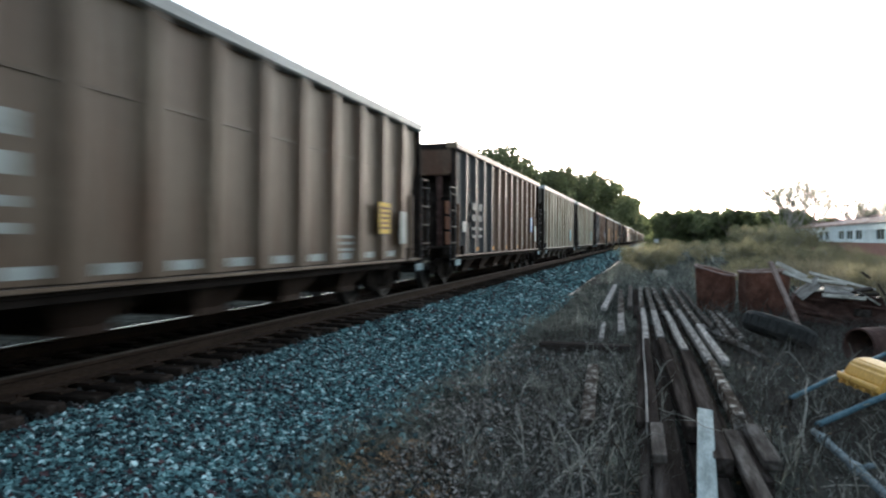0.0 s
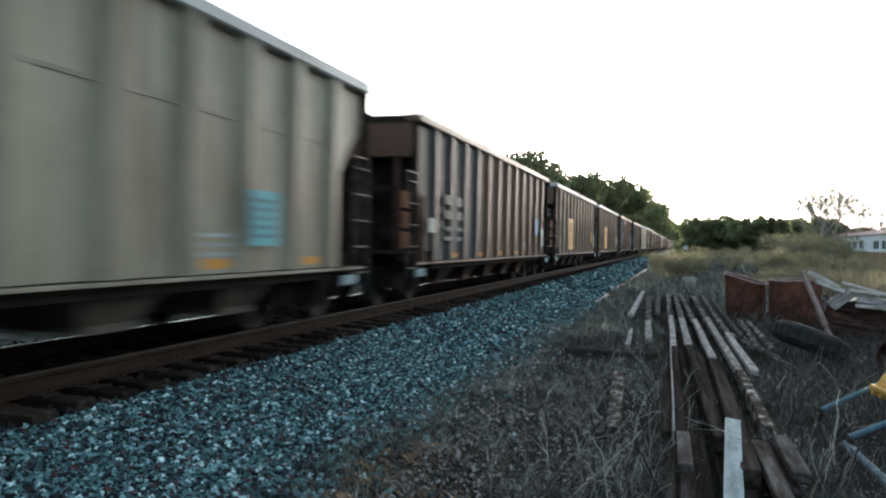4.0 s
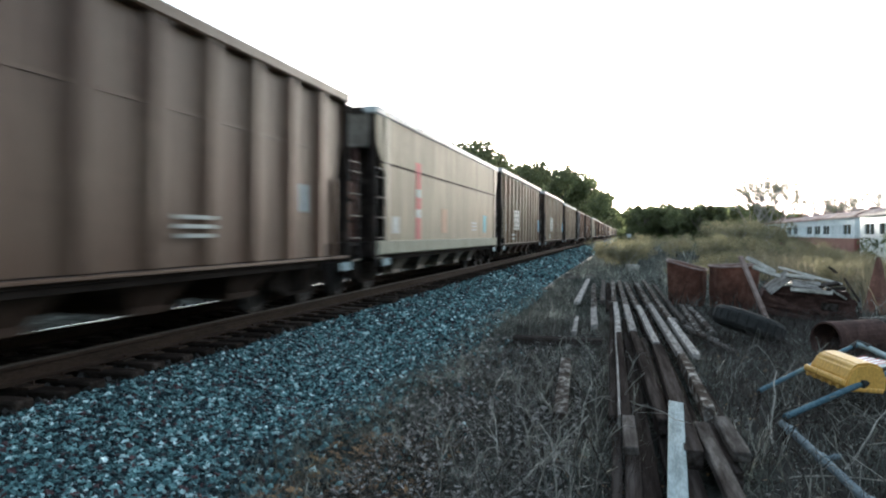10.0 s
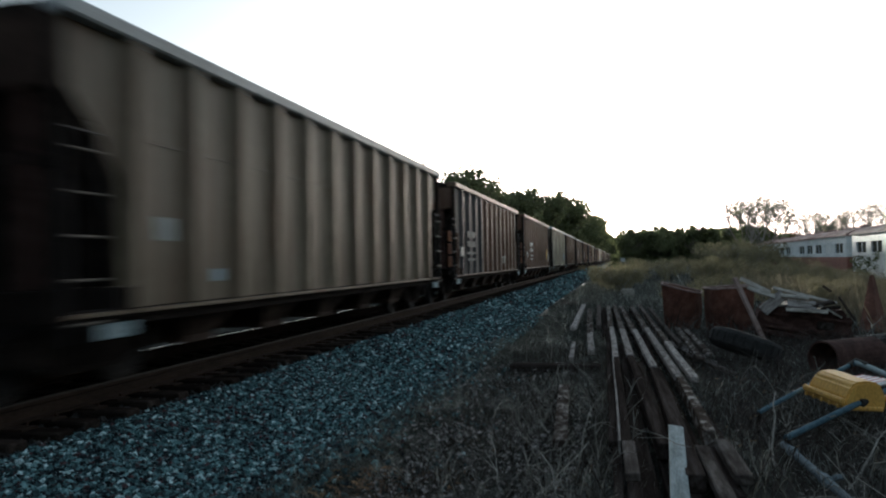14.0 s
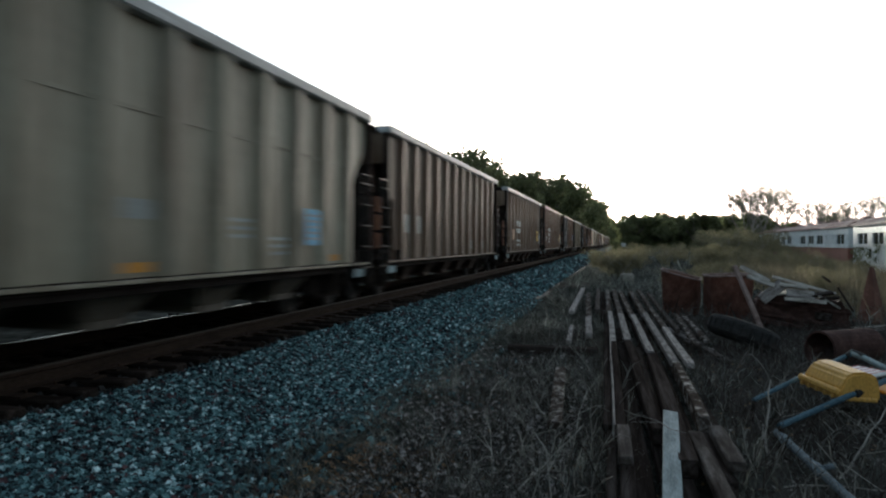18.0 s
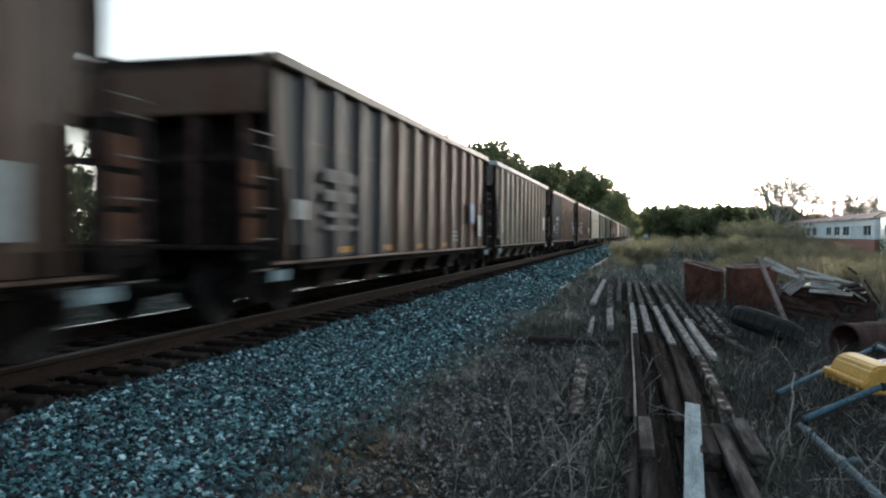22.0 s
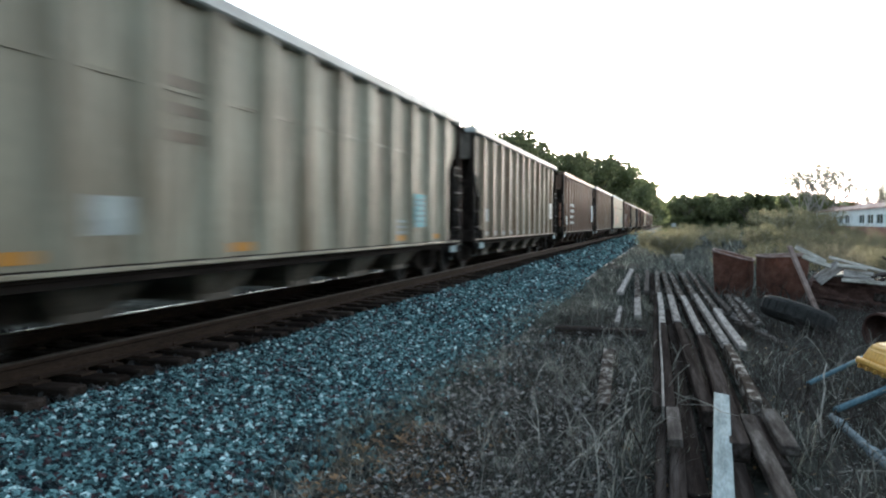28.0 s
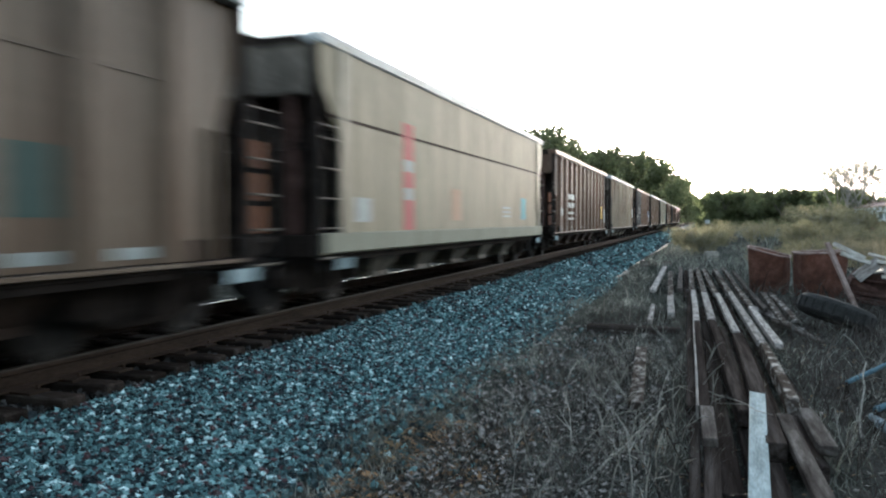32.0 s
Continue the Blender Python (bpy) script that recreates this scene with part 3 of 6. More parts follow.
def side_frame():
    """The cast side frame of a truck, with its bolster window and journal boxes."""
    bm = bmesh.new()
    prism(bm, [(-1.12, 0.36), (-1.12, 0.56), (-0.45, 0.74), (0.45, 0.74), (1.12, 0.56), (1.12, 0.36), (0.8, 0.36), (0.42, 0.22), (-0.42, 0.22), (-0.8, 0.36)], "x", -0.06, 0.06)
    box(bm, -0.1, 0.09, -0.3, 0.3, 0.3, 0.62, 0.02)
    for s in (-1, 1):
        tube(bm, [(-0.05, s * 0.89, 0.457), (0.13, s * 0.89, 0.457)], 0.11, 12)
        for k in (-0.14, 0.0, 0.14):
            if s > 0:
                tube(bm, [(0.095, k, 0.28), (0.095, k, 0.6)], 0.05, 8)
    return bm


def wheelset():
    bm = lathe(bmesh.new(), [(-0.95, 0.06), (-0.80, 0.09), (-0.79, 0.20), (-0.765, 0.38), (-0.80, 0.40), (-0.80, 0.45), (-0.71, 0.457), (-0.70, 0.485), (-0.675, 0.485), (-0.675, 0.40),
                             (-0.72, 0.36), (-0.70, 0.15), (-0.66, 0.085), (0.66, 0.085), (0.70, 0.15), (0.72, 0.36), (0.675, 0.40), (0.675, 0.485), (0.70, 0.485), (0.71, 0.457),
                             (0.80, 0.45), (0.80, 0.40), (0.765, 0.38), (0.79, 0.20), (0.80, 0.09), (0.95, 0.06)], "x", 28)
    for s in (-1, 1):
        for k in range(6):
            a = k * math.pi / 3
            tube(bm, [(s * 0.77, 0.29 * math.cos(a), 0.29 * math.sin(a)), (s * 0.785, 0.29 * math.cos(a), 0.29 * math.sin(a))], 0.03, 6)
    return bm


def panel(w, h):
    return lambda: boxes((0.0, 0.004, -w / 2, w / 2, -h / 2, h / 2))


def bars(w, h, n, fill=0.44):
    """Rows of unreadable writing, each a plain bar: its maker, size and place."""
    return [(panel(w * (0.88 if i % 3 == 2 else 1), fill * h / n), "bar_%g_%g_%d_%g_%d" % (w, h, n, fill, i % 3 == 2), h / 2 - (i + 0.5) * h / n) for i in range(n)]


def car_base(colour, label, smooth=False, two_tone=False, crease=True):
    car = thing("beige_side_hopper" if smooth else "coal_hopper", label, "railway car", "cars of the coal train")
    paint = BODY[colour]
    rusty = colour in ("brown", "greybrown")
    foot = 6.5 if rusty else SHEET
    reach = HALF + 0.24 if rusty else HALF - 0.3       # where the corner ladders stand
    for s, turn in ((1, pose(0, 0, 0)), (-1, pose(0, 0, 0, 0, 0, 180))):
        if smooth:
            part("side_sheet", shared("smooth_sheet", smooth_sheet, paint), paint, car, at=turn)
            part("seam", shared("seam_a", lambda: boxes((WIDE - 0.02, WIDE - 0.012, -HALF + 0.3, HALF - 0.3, 2.52, 2.56)), UNDER), UNDER, car, at=turn)
            part("side_sill", shared("cream_sill", cream_sill, CREAM), CREAM, car, "cream-painted side sill", at=turn)
            for y0 in (-6.3, 6.3):
                part("side_post", shared("post_a", lambda: boxes((-0.02, 0.03, -0.1, 0.1, SILL + 0.3, TOP - 0.05), bevel=0.01), BODY["grey"]), paint, car, at=turn @ pose(WIDE - 0.02, y0, 0))
        else:
            part("side_sheet", shared("side_sheet_%g" % foot, lambda: side_sheet(foot), paint), paint, car, at=turn)
            for y0 in (-foot + 0.03, foot - 0.03):
                part("edge_post", shared("edge_post", edge_post, paint), paint, car, at=turn @ pose(WIDE - RIB - 0.01, y0, 0))
            for y0 in RIBS:
                k = BODY["black"] if two_tone and s * y0 < -2.6 else paint
                part("rib", shared("rib", rib, k), k, car, at=turn @ pose(WIDE - RIB - 0.01, y0, 0))
            if two_tone:
                part("black_panel", shared("black_panel", lambda: boxes((WIDE - RIB - 0.01, WIDE - RIB - 0.004, -foot, -2.1, SILL + 0.1, TOP - 0.13)), BODY["black"]), paint, car, "soot-black painted end panel",
                     at=turn if s > 0 else turn @ pose(0, foot + 2.1, 0))
            if crease:
                part("seam", shared("seam_b", lambda: boxes((WIDE - RIB - 0.01, WIDE - RIB + 0.006, -SHEET, SHEET, 2.46, 2.5)), paint), paint, car, at=turn)
        chord = BODY["greybrown"] if colour == "brown" else CHORD
        part("top_chord", shared("top_chord", top_chord, chord), chord, car, at=turn)
        # bays under the sill and some end walls carry shade in their colour
        shaded_plate = GRIMY_SHADED if colour in ("grey", "beige", "tan") else UNDER
        end_paint = paint if rusty else shaded_plate
        part("end_sheet", shared("end_sheet", end_sheet, end_paint), end_paint, car, at=turn)
        # posts in dark plate: the end wall's shade is in their colour
        for y0 in (-1.15, -0.4, 0.4, 1.15):
            part("end_post", shared("end_post", end_post, HULK), HULK, car, at=turn @ pose(y0, HALF - 0.05, 0))
        part("lower_sill", shared("side_sill", side_sill, STEEL_DARK), STEEL_DARK, car, at=turn)
        part("sill_flange", shared("sill_flange", sill_flange, paint), paint, car, at=turn)
        if rusty:
            part("end_platform", shared("end_platform", end_platform, STEEL_DARK), STEEL_DARK, car, at=turn)
        # end frame near-black: shade of the open end is in its colour
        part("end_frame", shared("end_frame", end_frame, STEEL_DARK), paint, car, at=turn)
        # added plate shuts out the sky behind; its near-black is the end's shade
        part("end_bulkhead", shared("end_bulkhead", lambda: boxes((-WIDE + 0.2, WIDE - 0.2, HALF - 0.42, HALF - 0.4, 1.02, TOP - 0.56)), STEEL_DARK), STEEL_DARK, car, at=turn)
        part("coupler", shared("coupler", coupler, STEEL_DARK), STEEL_DARK, car, at=turn @ pose(0, HALF, 0))
        for y0 in (-reach, reach):
            if rusty:
                for z0 in (1.21, 1.57, 1.93):
                    part("corner_plate", shared("corner_plate", lambda: boxes((-0.01, 0.01, -0.2, 0.2, -0.15, 0.15), bevel=0.004), CORNER), CORNER, car, "rusted orange plate", at=turn @ pose(WIDE - 0.16, y0, z0))
            part("end_reflector", shared("end_reflector", lambda: boxes((0.0, 0.01, -0.25, 0.25, -0.12, 0.02), bevel=0.003), PAINTED_BOARD), PAINTED_BOARD, car, at=turn @ pose(WIDE - 0.02, y0 * 0.94, SILL - 0.04))
            steps = part("ladder", shared("ladder", ladder, BODY["black"]), STEEL_DARK, car, at=turn @ pose(WIDE - 0.02, y0, 0))
            for k in range(5):
                part("rung", shared("rung", rung, GRIMY_SHADED), GRIMY_SHADED, steps, at=pose(0, 0, 0.72 + 0.38 * k))
    part("brake_cylinder", shared("brake_cylinder", brake_cylinder, STEEL_DARK), STEEL_DARK, car, at=pose(0, HALF - 0.5, 0))
    part("brake_wheel", shared("brake_wheel", brake_wheel, STEEL_DARK), STEEL_DARK, car, at=pose(0, HALF - 0.2, 0))
    # floor near-black too: its unlit underside is put into the colour
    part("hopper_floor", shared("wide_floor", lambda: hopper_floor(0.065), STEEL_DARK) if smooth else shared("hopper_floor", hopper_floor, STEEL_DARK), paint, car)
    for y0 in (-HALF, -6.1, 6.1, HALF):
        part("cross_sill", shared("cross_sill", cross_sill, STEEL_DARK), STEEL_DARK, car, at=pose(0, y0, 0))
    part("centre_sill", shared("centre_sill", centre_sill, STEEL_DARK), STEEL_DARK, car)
    for i in range(5):
        part("discharge_bay", shared("bay", bay, shaded_plate), shaded_plate, car, at=pose(0, -4.12 + 2.06 * i, 0))
    for s in (-1, 1):
        truck = part("truck", shared("bolster", lambda: boxes((-1.05, 1.05, -0.18, 0.18, 0.4, 0.76), bevel=0.03), STEEL_DARK), STEEL_DARK, car, at=pose(0, s * 6.1 * 0.985, 0))
        for sx in (-1, 1):
            part("side_frame", shared("side_frame", side_frame, STEEL_DARK), STEEL_DARK, truck, at=pose(sx * 1.0, 0, 0, 0, 0, 0 if sx > 0 else 180))
        for sy in (-0.89, 0.89):
            part("wheelset", shared("wheelset", wheelset, WHEEL), WHEEL, truck, at=pose(0, sy, 0.457))
    return car


def bay_at(y):
    """The middle of the panel between two ribs that lies nearest to y."""
    return 1.0655 * round(y / 1.0655)


def mark(car, name, mesh_key, maker, mat, y, z, label="", out=0.004):
    """Paint on the side sheet, or a plate held out by the ribs."""
    smooth = car.name.startswith("beige")
    face = WIDE - 0.02 if smooth else WIDE - RIB - 0.01
    at = pose(face + (max(0.004, min(out, 0.01)) if smooth else out), y if smooth or out > 0.005 else bay_at(y), z)
    for row, key, dz in (maker if isinstance(maker, list) else [(maker, mesh_key, 0.0)]):
        part(name, shared(key, row, mat), mat, car, label, at=at @ pose(0, 0, dz))


def sill_dashes(car, mat, ys=None):
    for y0 in (ys or [-5.3275 + 1.0655 * i for i in range(11)]):
        mark(car, "reflector", "dash", panel(0.46, 0.1), mat, y0, SILL + 0.2)


def stencils(car, mat=None, y=-4.2, small=-5.86):
    """Two columns of worn letters over two of thin lines, and a small panel by the ladder."""
    mat = mat or MARK_WHITE
    for k in (0, 1):
        for z, h in ((2.04, 0.19), (1.74, 0.17), (1.46, 0.08), (1.26, 0.08)):
            mark(car, "reporting_mark", "marks%g" % h, panel(0.5, h), mat, y - 0.1 + k * 0.72, z, "worn white reporting mark", out=RIB + 0.003)
    mark(car, "small_stencil", "stencil_u", panel(0.42, 0.27), MARK_WHITE, small, 1.5, out=RIB + 0.003)


def tail_panels(car, mat, label, white=True, y=4.7, z=1.55, size=0.54):
    mark(car, "placard", "placard%g" % size, panel(size, size), mat, y, z, label, out=RIB + 0.003)
    mark(car, "placard_line", "placard_line", bars(size * 0.8, size * 0.8, 5), MARK_PALE if mat in (MARK_BLUE, MARK_SKY) else MARK_RUST if mat is MARK_YELLOW else MARK_DEEP, y, z, out=RIB + 0.009)
    if white:
        mark(car, "white_placard", "placard_w", panel(0.36, 0.6), MARK_WHITE, 5.75, 1.4, "white stencil panel", out=RIB + 0.003)
    mark(car, "capacity_mark", "cap", bars(0.75, 0.3, 3), MARK_WHITE, 3.3, 1.12)

TOPS = {"windowed": 3.66, "beige": 3.57, "grey": 3.53, "grey_blue": 3.54, "light": 3.53, "olive": 3.55, "greybrown": 3.54, "olive_teal": 3.55}


def build_car(kind):
    global TOP
    TOP = TOPS.get(kind, 3.5)
    if kind == "yellow":            # faded brown, yellow placard at the tail
        c = car_base("greybrown", "faded brown ribbed coal hopper with yellow placard")
        sill_dashes(c, MARK_WHITE)
        tail_panels(c, MARK_YELLOW, "yellow placard")
        stencils(c)
    elif kind == "sprayed":         # the same with a big orange painted block
        c = car_base("greybrown", "brown ribbed coal hopper with orange spray-painted block")
        sill_dashes(c, MARK_WHITE)
        tail_panels(c, MARK_YELLOW, "yellow placard")
        mark(c, "orange_block", "orange_block", panel(1.5, 1.3), MARK_ORANGE, -3.0, 1.62, "orange spray-painted block", out=RIB + 0.003)
        for dy, dz, w, h in ((0.05, 0.28, 0.62, 0.42), (-0.3, -0.25, 0.22, 0.5), (0.38, -0.3, 0.16, 0.4)):
            mark(c, "dark_smear", "smear%g" % w, panel(w, h), MARK_RUST, -3.0 + dy, 1.62 + dz, out=RIB + 0.009)
        mark(c, "small_stencil", "stencil_s", panel(0.5, 0.34), MARK_WHITE, -5.3, 1.4)
    elif kind == "blue":            # two-tone, black at the head, blue placard at the tail
        c = car_base("brown", "brown coal hopper with black end and blue placard", two_tone=True)
        sill_dashes(c, MARK_ORANGE, [-4.2, -2.0, 0.2, 2.4])
        tail_panels(c, MARK_BLUE, "blue placard", y=4.75, z=1.74)
        stencils(c, MARK_FADED, y=-5.0, small=-6.2)
    elif kind == "blue_patched":
        c = car_base("brown", "brown coal hopper with black end, bare white patches", two_tone=True)
        sill_dashes(c, MARK_ORANGE, [-4.2, -2.0, 0.2, 2.4])
        tail_panels(c, MARK_BLUE, "blue placard", y=4.75, z=1.74)
        stencils(c, MARK_FADED, y=-5.0, small=-6.2)
        mark(c, "bare_patch", "patch_l", panel(0.5, 0.55), WHITE, -3.8, 3.0, "bare white patch")
        mark(c, "bare_patch", "patch_s", panel(0.36, 0.4), WHITE, -2.4, 2.95, "bare white patch")
    elif kind == "grey":
        c = car_base("grey", "dusty light grey ribbed coal hopper with teal placard")
        sill_dashes(c, MARK_ORANGE, [-4.9, -1.6, 2.7, 5.45])
        tail_panels(c, MARK_TEAL, "teal placard", white=False, y=3.95, z=1.42, size=0.62)
        mark(c, "small_stencil", "stencil_s", panel(0.5, 0.34), MARK_WHITE, -4.3, 1.25)
        mark(c, "reporting_mark", "marks_g", bars(1.1, 0.8, 3), BODY["olive"], -3.2, 2.3)
    elif kind == "grey_blue":
        c = car_base("grey", "pale grey-green ribbed coal hopper with blue placard")
        sill_dashes(c, MARK_ORANGE, [-4.9, 0.0, 5.3])
        tail_panels(c, MARK_SKY, "sky-blue placard", white=False, y=4.15, z=1.4)
        mark(c, "capacity_mark", "cap", bars(0.6, 0.3, 3), MARK_WHITE, 2.2, 1.35)
        mark(c, "reporting_mark", "marks_g", bars(1.1, 0.8, 3), BODY["olive"], -3.2, 2.3, "black reporting mark")
        mark(c, "small_stencil", "stencil_s", panel(0.5, 0.2), MARK_WHITE, 0.0, 1.5)
    elif kind == "light":
        c = car_base("tan", "pale grey-beige ribbed coal hopper with white placard")
        sill_dashes(c, MARK_WHITE)
        mark(c, "white_placard", "placard_w2", panel(0.55, 0.6), MARK_WHITE, 5.25, 1.66, "white placard", out=RIB + 0.003)
        mark(c, "small_stencil", "stencil_s", panel(0.5, 0.34), MARK_WHITE, -5.3, 1.4)
        mark(c, "capacity_mark", "cap_l", bars(0.8, 0.46, 2, 0.22), MARK_WHITE, 4.0, 1.3)
        mark(c, "small_stencil", "stencil_l", panel(0.42, 0.18), MARK_WHITE, 4.75, 1.2)
    elif kind == "greybrown":
        c = car_base("greybrown", "grey-brown ribbed coal hopper with small white stencils")
        mark(c, "small_stencil", "stencil_q", panel(0.36, 0.4), MARK_WHITE, -5.0, 1.6)
        mark(c, "small_stencil", "stencil_q", panel(0.36, 0.4), MARK_WHITE, -4.2, 1.6)
        mark(c, "capacity_mark", "cap", bars(0.75, 0.3, 3), MARK_WHITE, 1.6, 1.12)
        mark(c, "capacity_mark", "cap", bars(0.75, 0.3, 3), MARK_WHITE, 3.9, 1.12)
    elif kind == "olive":
        c = car_base("olive", "olive-grey ribbed coal hopper with worn stencils")
        mark(c, "small_stencil", "stencil_s", panel(0.3, 0.24), MARK_WHITE, -5.3, 1.6)
        mark(c, "small_stencil", "stencil_v", panel(0.24, 0.14), MARK_PALE, -4.4, 1.1)
    elif kind == "olive_teal":
        c = car_base("greybrown", "olive-brown ribbed coal hopper with small dull green placard")
        sill_dashes(c, MARK_WHITE)
        mark(c, "placard", "placard_t", panel(0.5, 0.55), MARK_DULL, 4.4, 1.5, "dull green placard")
        mark(c, "small_stencil", "stencil_s", panel(0.5, 0.34), MARK_WHITE, -4.9, 1.5)
        mark(c, "capacity_mark", "cap", bars(0.75, 0.3, 3), MARK_WHITE, 2.6, 1.12)
    elif kind == "windowed":        # wide white double panel
        c = car_base("olive", "olive-brown ribbed coal hopper with white double panel")
        for y0 in (-3.24, -2.36):
            mark(c, "white_panel", "white_panel", panel(0.68, 0.82), MARK_WHITE, y0, 1.76, "white painted panel with dark bars", out=RIB + 0.003)
            mark(c, "dark_bar", "dark_bar", bars(0.68, 0.82, 4, 0.24), BODY["black"], y0, 1.76, out=RIB + 0.009)
            mark(c, "dark_upright", "dark_upright", panel(0.04, 0.76), BODY["olive"], y0 + 0.08, 1.76, out=RIB + 0.011)
        mark(c, "small_stencil", "stencil_s", panel(0.36, 0.28), MARK_WHITE, -4.95, 1.45, out=0.006)
        mark(c, "white_placard", "placard_w3", panel(0.4, 0.55), MARK_WHITE, 0.4, 1.65)
        mark(c, "placard", "placard_b", panel(0.4, 0.6), MARK_SKY, 5.5, 1.6, "pale blue placard", out=RIB + 0.003)
        sill_dashes(c, MARK_WHITE, [1.2, 2.6, 4.2])
        mark(c, "capacity_mark", "marks_w", bars(0.95, 0.32, 2), MARK_WHITE, -3.8, 1.06, out=RIB + 0.003)
        part("end_blotch", shared("end_blotch", lambda: boxes((-0.9, 0.9, -HALF + 0.004, -HALF + 0.012, TOP - 0.6, TOP - 0.28)), WHITE), WHITE, c, "white painted blotch on the end sheet")
    elif kind == "beige":
        c = car_base("beige", "beige smooth-sided hopper with red lettered band", smooth=True)
        mark(c, "red_band", "red_band", panel(0.42, 1.7), MARK_RED, -3.95, 1.9, "faded red vertical band")
        mark(c, "band_letter", "band_letter", bars(0.34, 0.9, 2, 0.42), MARK_WHITE, -3.95, 1.85, "white letters too worn to read", out=0.008)
        mark(c, "small_stencil", "stencil_s", panel(0.5, 0.34), MARK_WHITE, -5.7, 1.35)
        mark(c, "placard", "placard_t", panel(0.5, 0.55), MARK_TEAL, 4.4, 1.5, "teal placard")
        mark(c, "capacity_mark", "cap", bars(0.75, 0.3, 3), MARK_WHITE, 2.6, 1.4)
        mark(c, "peach_blot", "peach", panel(0.6, 0.6), MARK_PINK, -1.4, 1.5)
    elif kind == "graffiti":
        c = car_base("greybrown", "dark brown coal hopper with white and peach graffiti")
        sill_dashes(c, MARK_WHITE)
        tail_panels(c, MARK_YELLOW, "yellow placard")
        for y0 in (-3.9, -3.15):
            for z0, h in ((2.05, 0.24), (1.72, 0.2), (1.28, 0.09), (1.08, 0.09)):
                mark(c, "reporting_mark", "marks_q%g" % h, panel(0.5, h), MARK_WHITE, y0, z0, "worn white reporting mark", out=RIB + 0.003)
        mark(c, "peach_blot", "peach_l", panel(0.5, 0.44), MARK_PINK, -5.2, 1.55, "peach spray paint", out=RIB + 0.003)
        for i, (y0, h) in enumerate([(-1.1, 0.9), (-0.2, 1.2), (0.9, 0.8), (1.9, 1.1), (2.9, 0.8), (3.7, 1.0)]):
            mark(c, "spray_letter", "spray%d" % i, panel(0.45, h), MARK_WHITE if i % 3 else GALV, y0, 1.4, "pale spray-painted shape")
    elif kind == "pale_placard":
        c = car_base("brown", "oxide-brown ribbed coal hopper with pale blue panel")
        sill_dashes(c, MARK_WHITE)
        for y0 in (-4.5, -3.7):
            mark(c, "reporting_mark", "marks_p", bars(0.56, 1.1, 4), MARK_WHITE, y0, 1.64, "worn white reporting mark", out=RIB + 0.003)
        mark(c, "small_stencil", "stencil_p", panel(0.46, 0.4), MARK_WHITE, -6.1, 1.32, out=RIB + 0.003)
        mark(c, "placard", "placard_p", panel(0.85, 0.95), MARK_PALE, 5.75, 1.75, "pale blue panel", out=RIB + 0.003)
        for k in range(4):
            mark(c, "placard_line", "placard_line", panel(0.72, 0.07), MARK_WHITE, 5.75, 1.42 + 0.25 * k, out=RIB + 0.009)
    elif kind == "dark":
        c = car_base("brown", "dark two-tone ribbed coal hopper with white marks", two_tone=True)
        stencils(c, MARK_FADED, y=-5.0, small=-6.2)
        mark(c, "white_placard", "placard_n", panel(0.2, 0.4), MARK_PALE, 5.0, 1.7, "faded pale placard")
        mark(c, "capacity_mark", "cap", bars(0.75, 0.3, 3), MARK_WHITE, 2.2, 1.25, out=RIB + 0.003)
    else:                           # plain brown
        c = car_base("brown", "oxide-brown ribbed coal hopper with white marks")
        sill_dashes(c, MARK_WHITE)
        stencils(c)
        tail_panels(c, MARK_YELLOW, "small yellow placard")
    return c


KINDS = ["brown", "yellow", "blue", "grey", "grey", "blue", "sprayed", "sprayed", "blue_patched", "dark", "beige", "windowed", "windowed", "olive", "dark",
         "brown", "grey_blue", "greybrown", "graffiti", "brown", "blue", "light", "blue", "brown", "beige", "grey", "light", "pale_placard", "olive_teal", "beige", "brown",
         "light", "blue", "greybrown", "grey", "brown", "dark", "greybrown", "brown"]
# distance of each car's tail from the eye at 0 s
TAILS = [-1.14, 14.96, 31.75, 47.26, 62.78, 79.02, 94.89, 110.66, 126.79, 143.62, 158.97, 173.91, 189.89, 205.44, 221.39, 237.73, 254.07, 269.16, 285.89, 302.12, 319.16,
         334.57, 350.61, 367.38, 382.61, 398.36, 413.6, 429.95, 445.7, 461.2, 477.3, 493.07, 509.17, 525.27, 541.37, 557.47, 573.57, 589.67, 605.77]
# metres that the train has run by every second second
RUN = [0.0, 25.71, 52.03, 78.55, 105.25, 131.37, 158.32, 185.91, 213.18, 240.38, 268.46, 296.29, 324.6, 353.01, 381.56, 410.29, 438.65]


def run(t):
    i = min(int(t / 2), len(RUN) - 2)
    f = t / 2 - i
    b, c = RUN[i], RUN[i + 1]
    a = RUN[i - 1] if i else 2 * b - c
    d = RUN[i + 2] if i + 2 < len(RUN) else 2 * c - b
    return b + 0.5 * f * (c - a + f * (2 * a - 5 * b + 4 * c - d + f * (3 * (b - c) + d - a)))


BUILT = {}
TRAIN = []
for i, kind in enumerate(KINDS):
    here = pose(TRACK_X, TAILS[i] - HALF, RAIL_Z)
    if kind in BUILT:
        car = copy_thing(BUILT[kind], here)
    else:
        car = BUILT[kind] = build_car(kind)
        car.matrix_basis = here
    TRAIN.append(car)

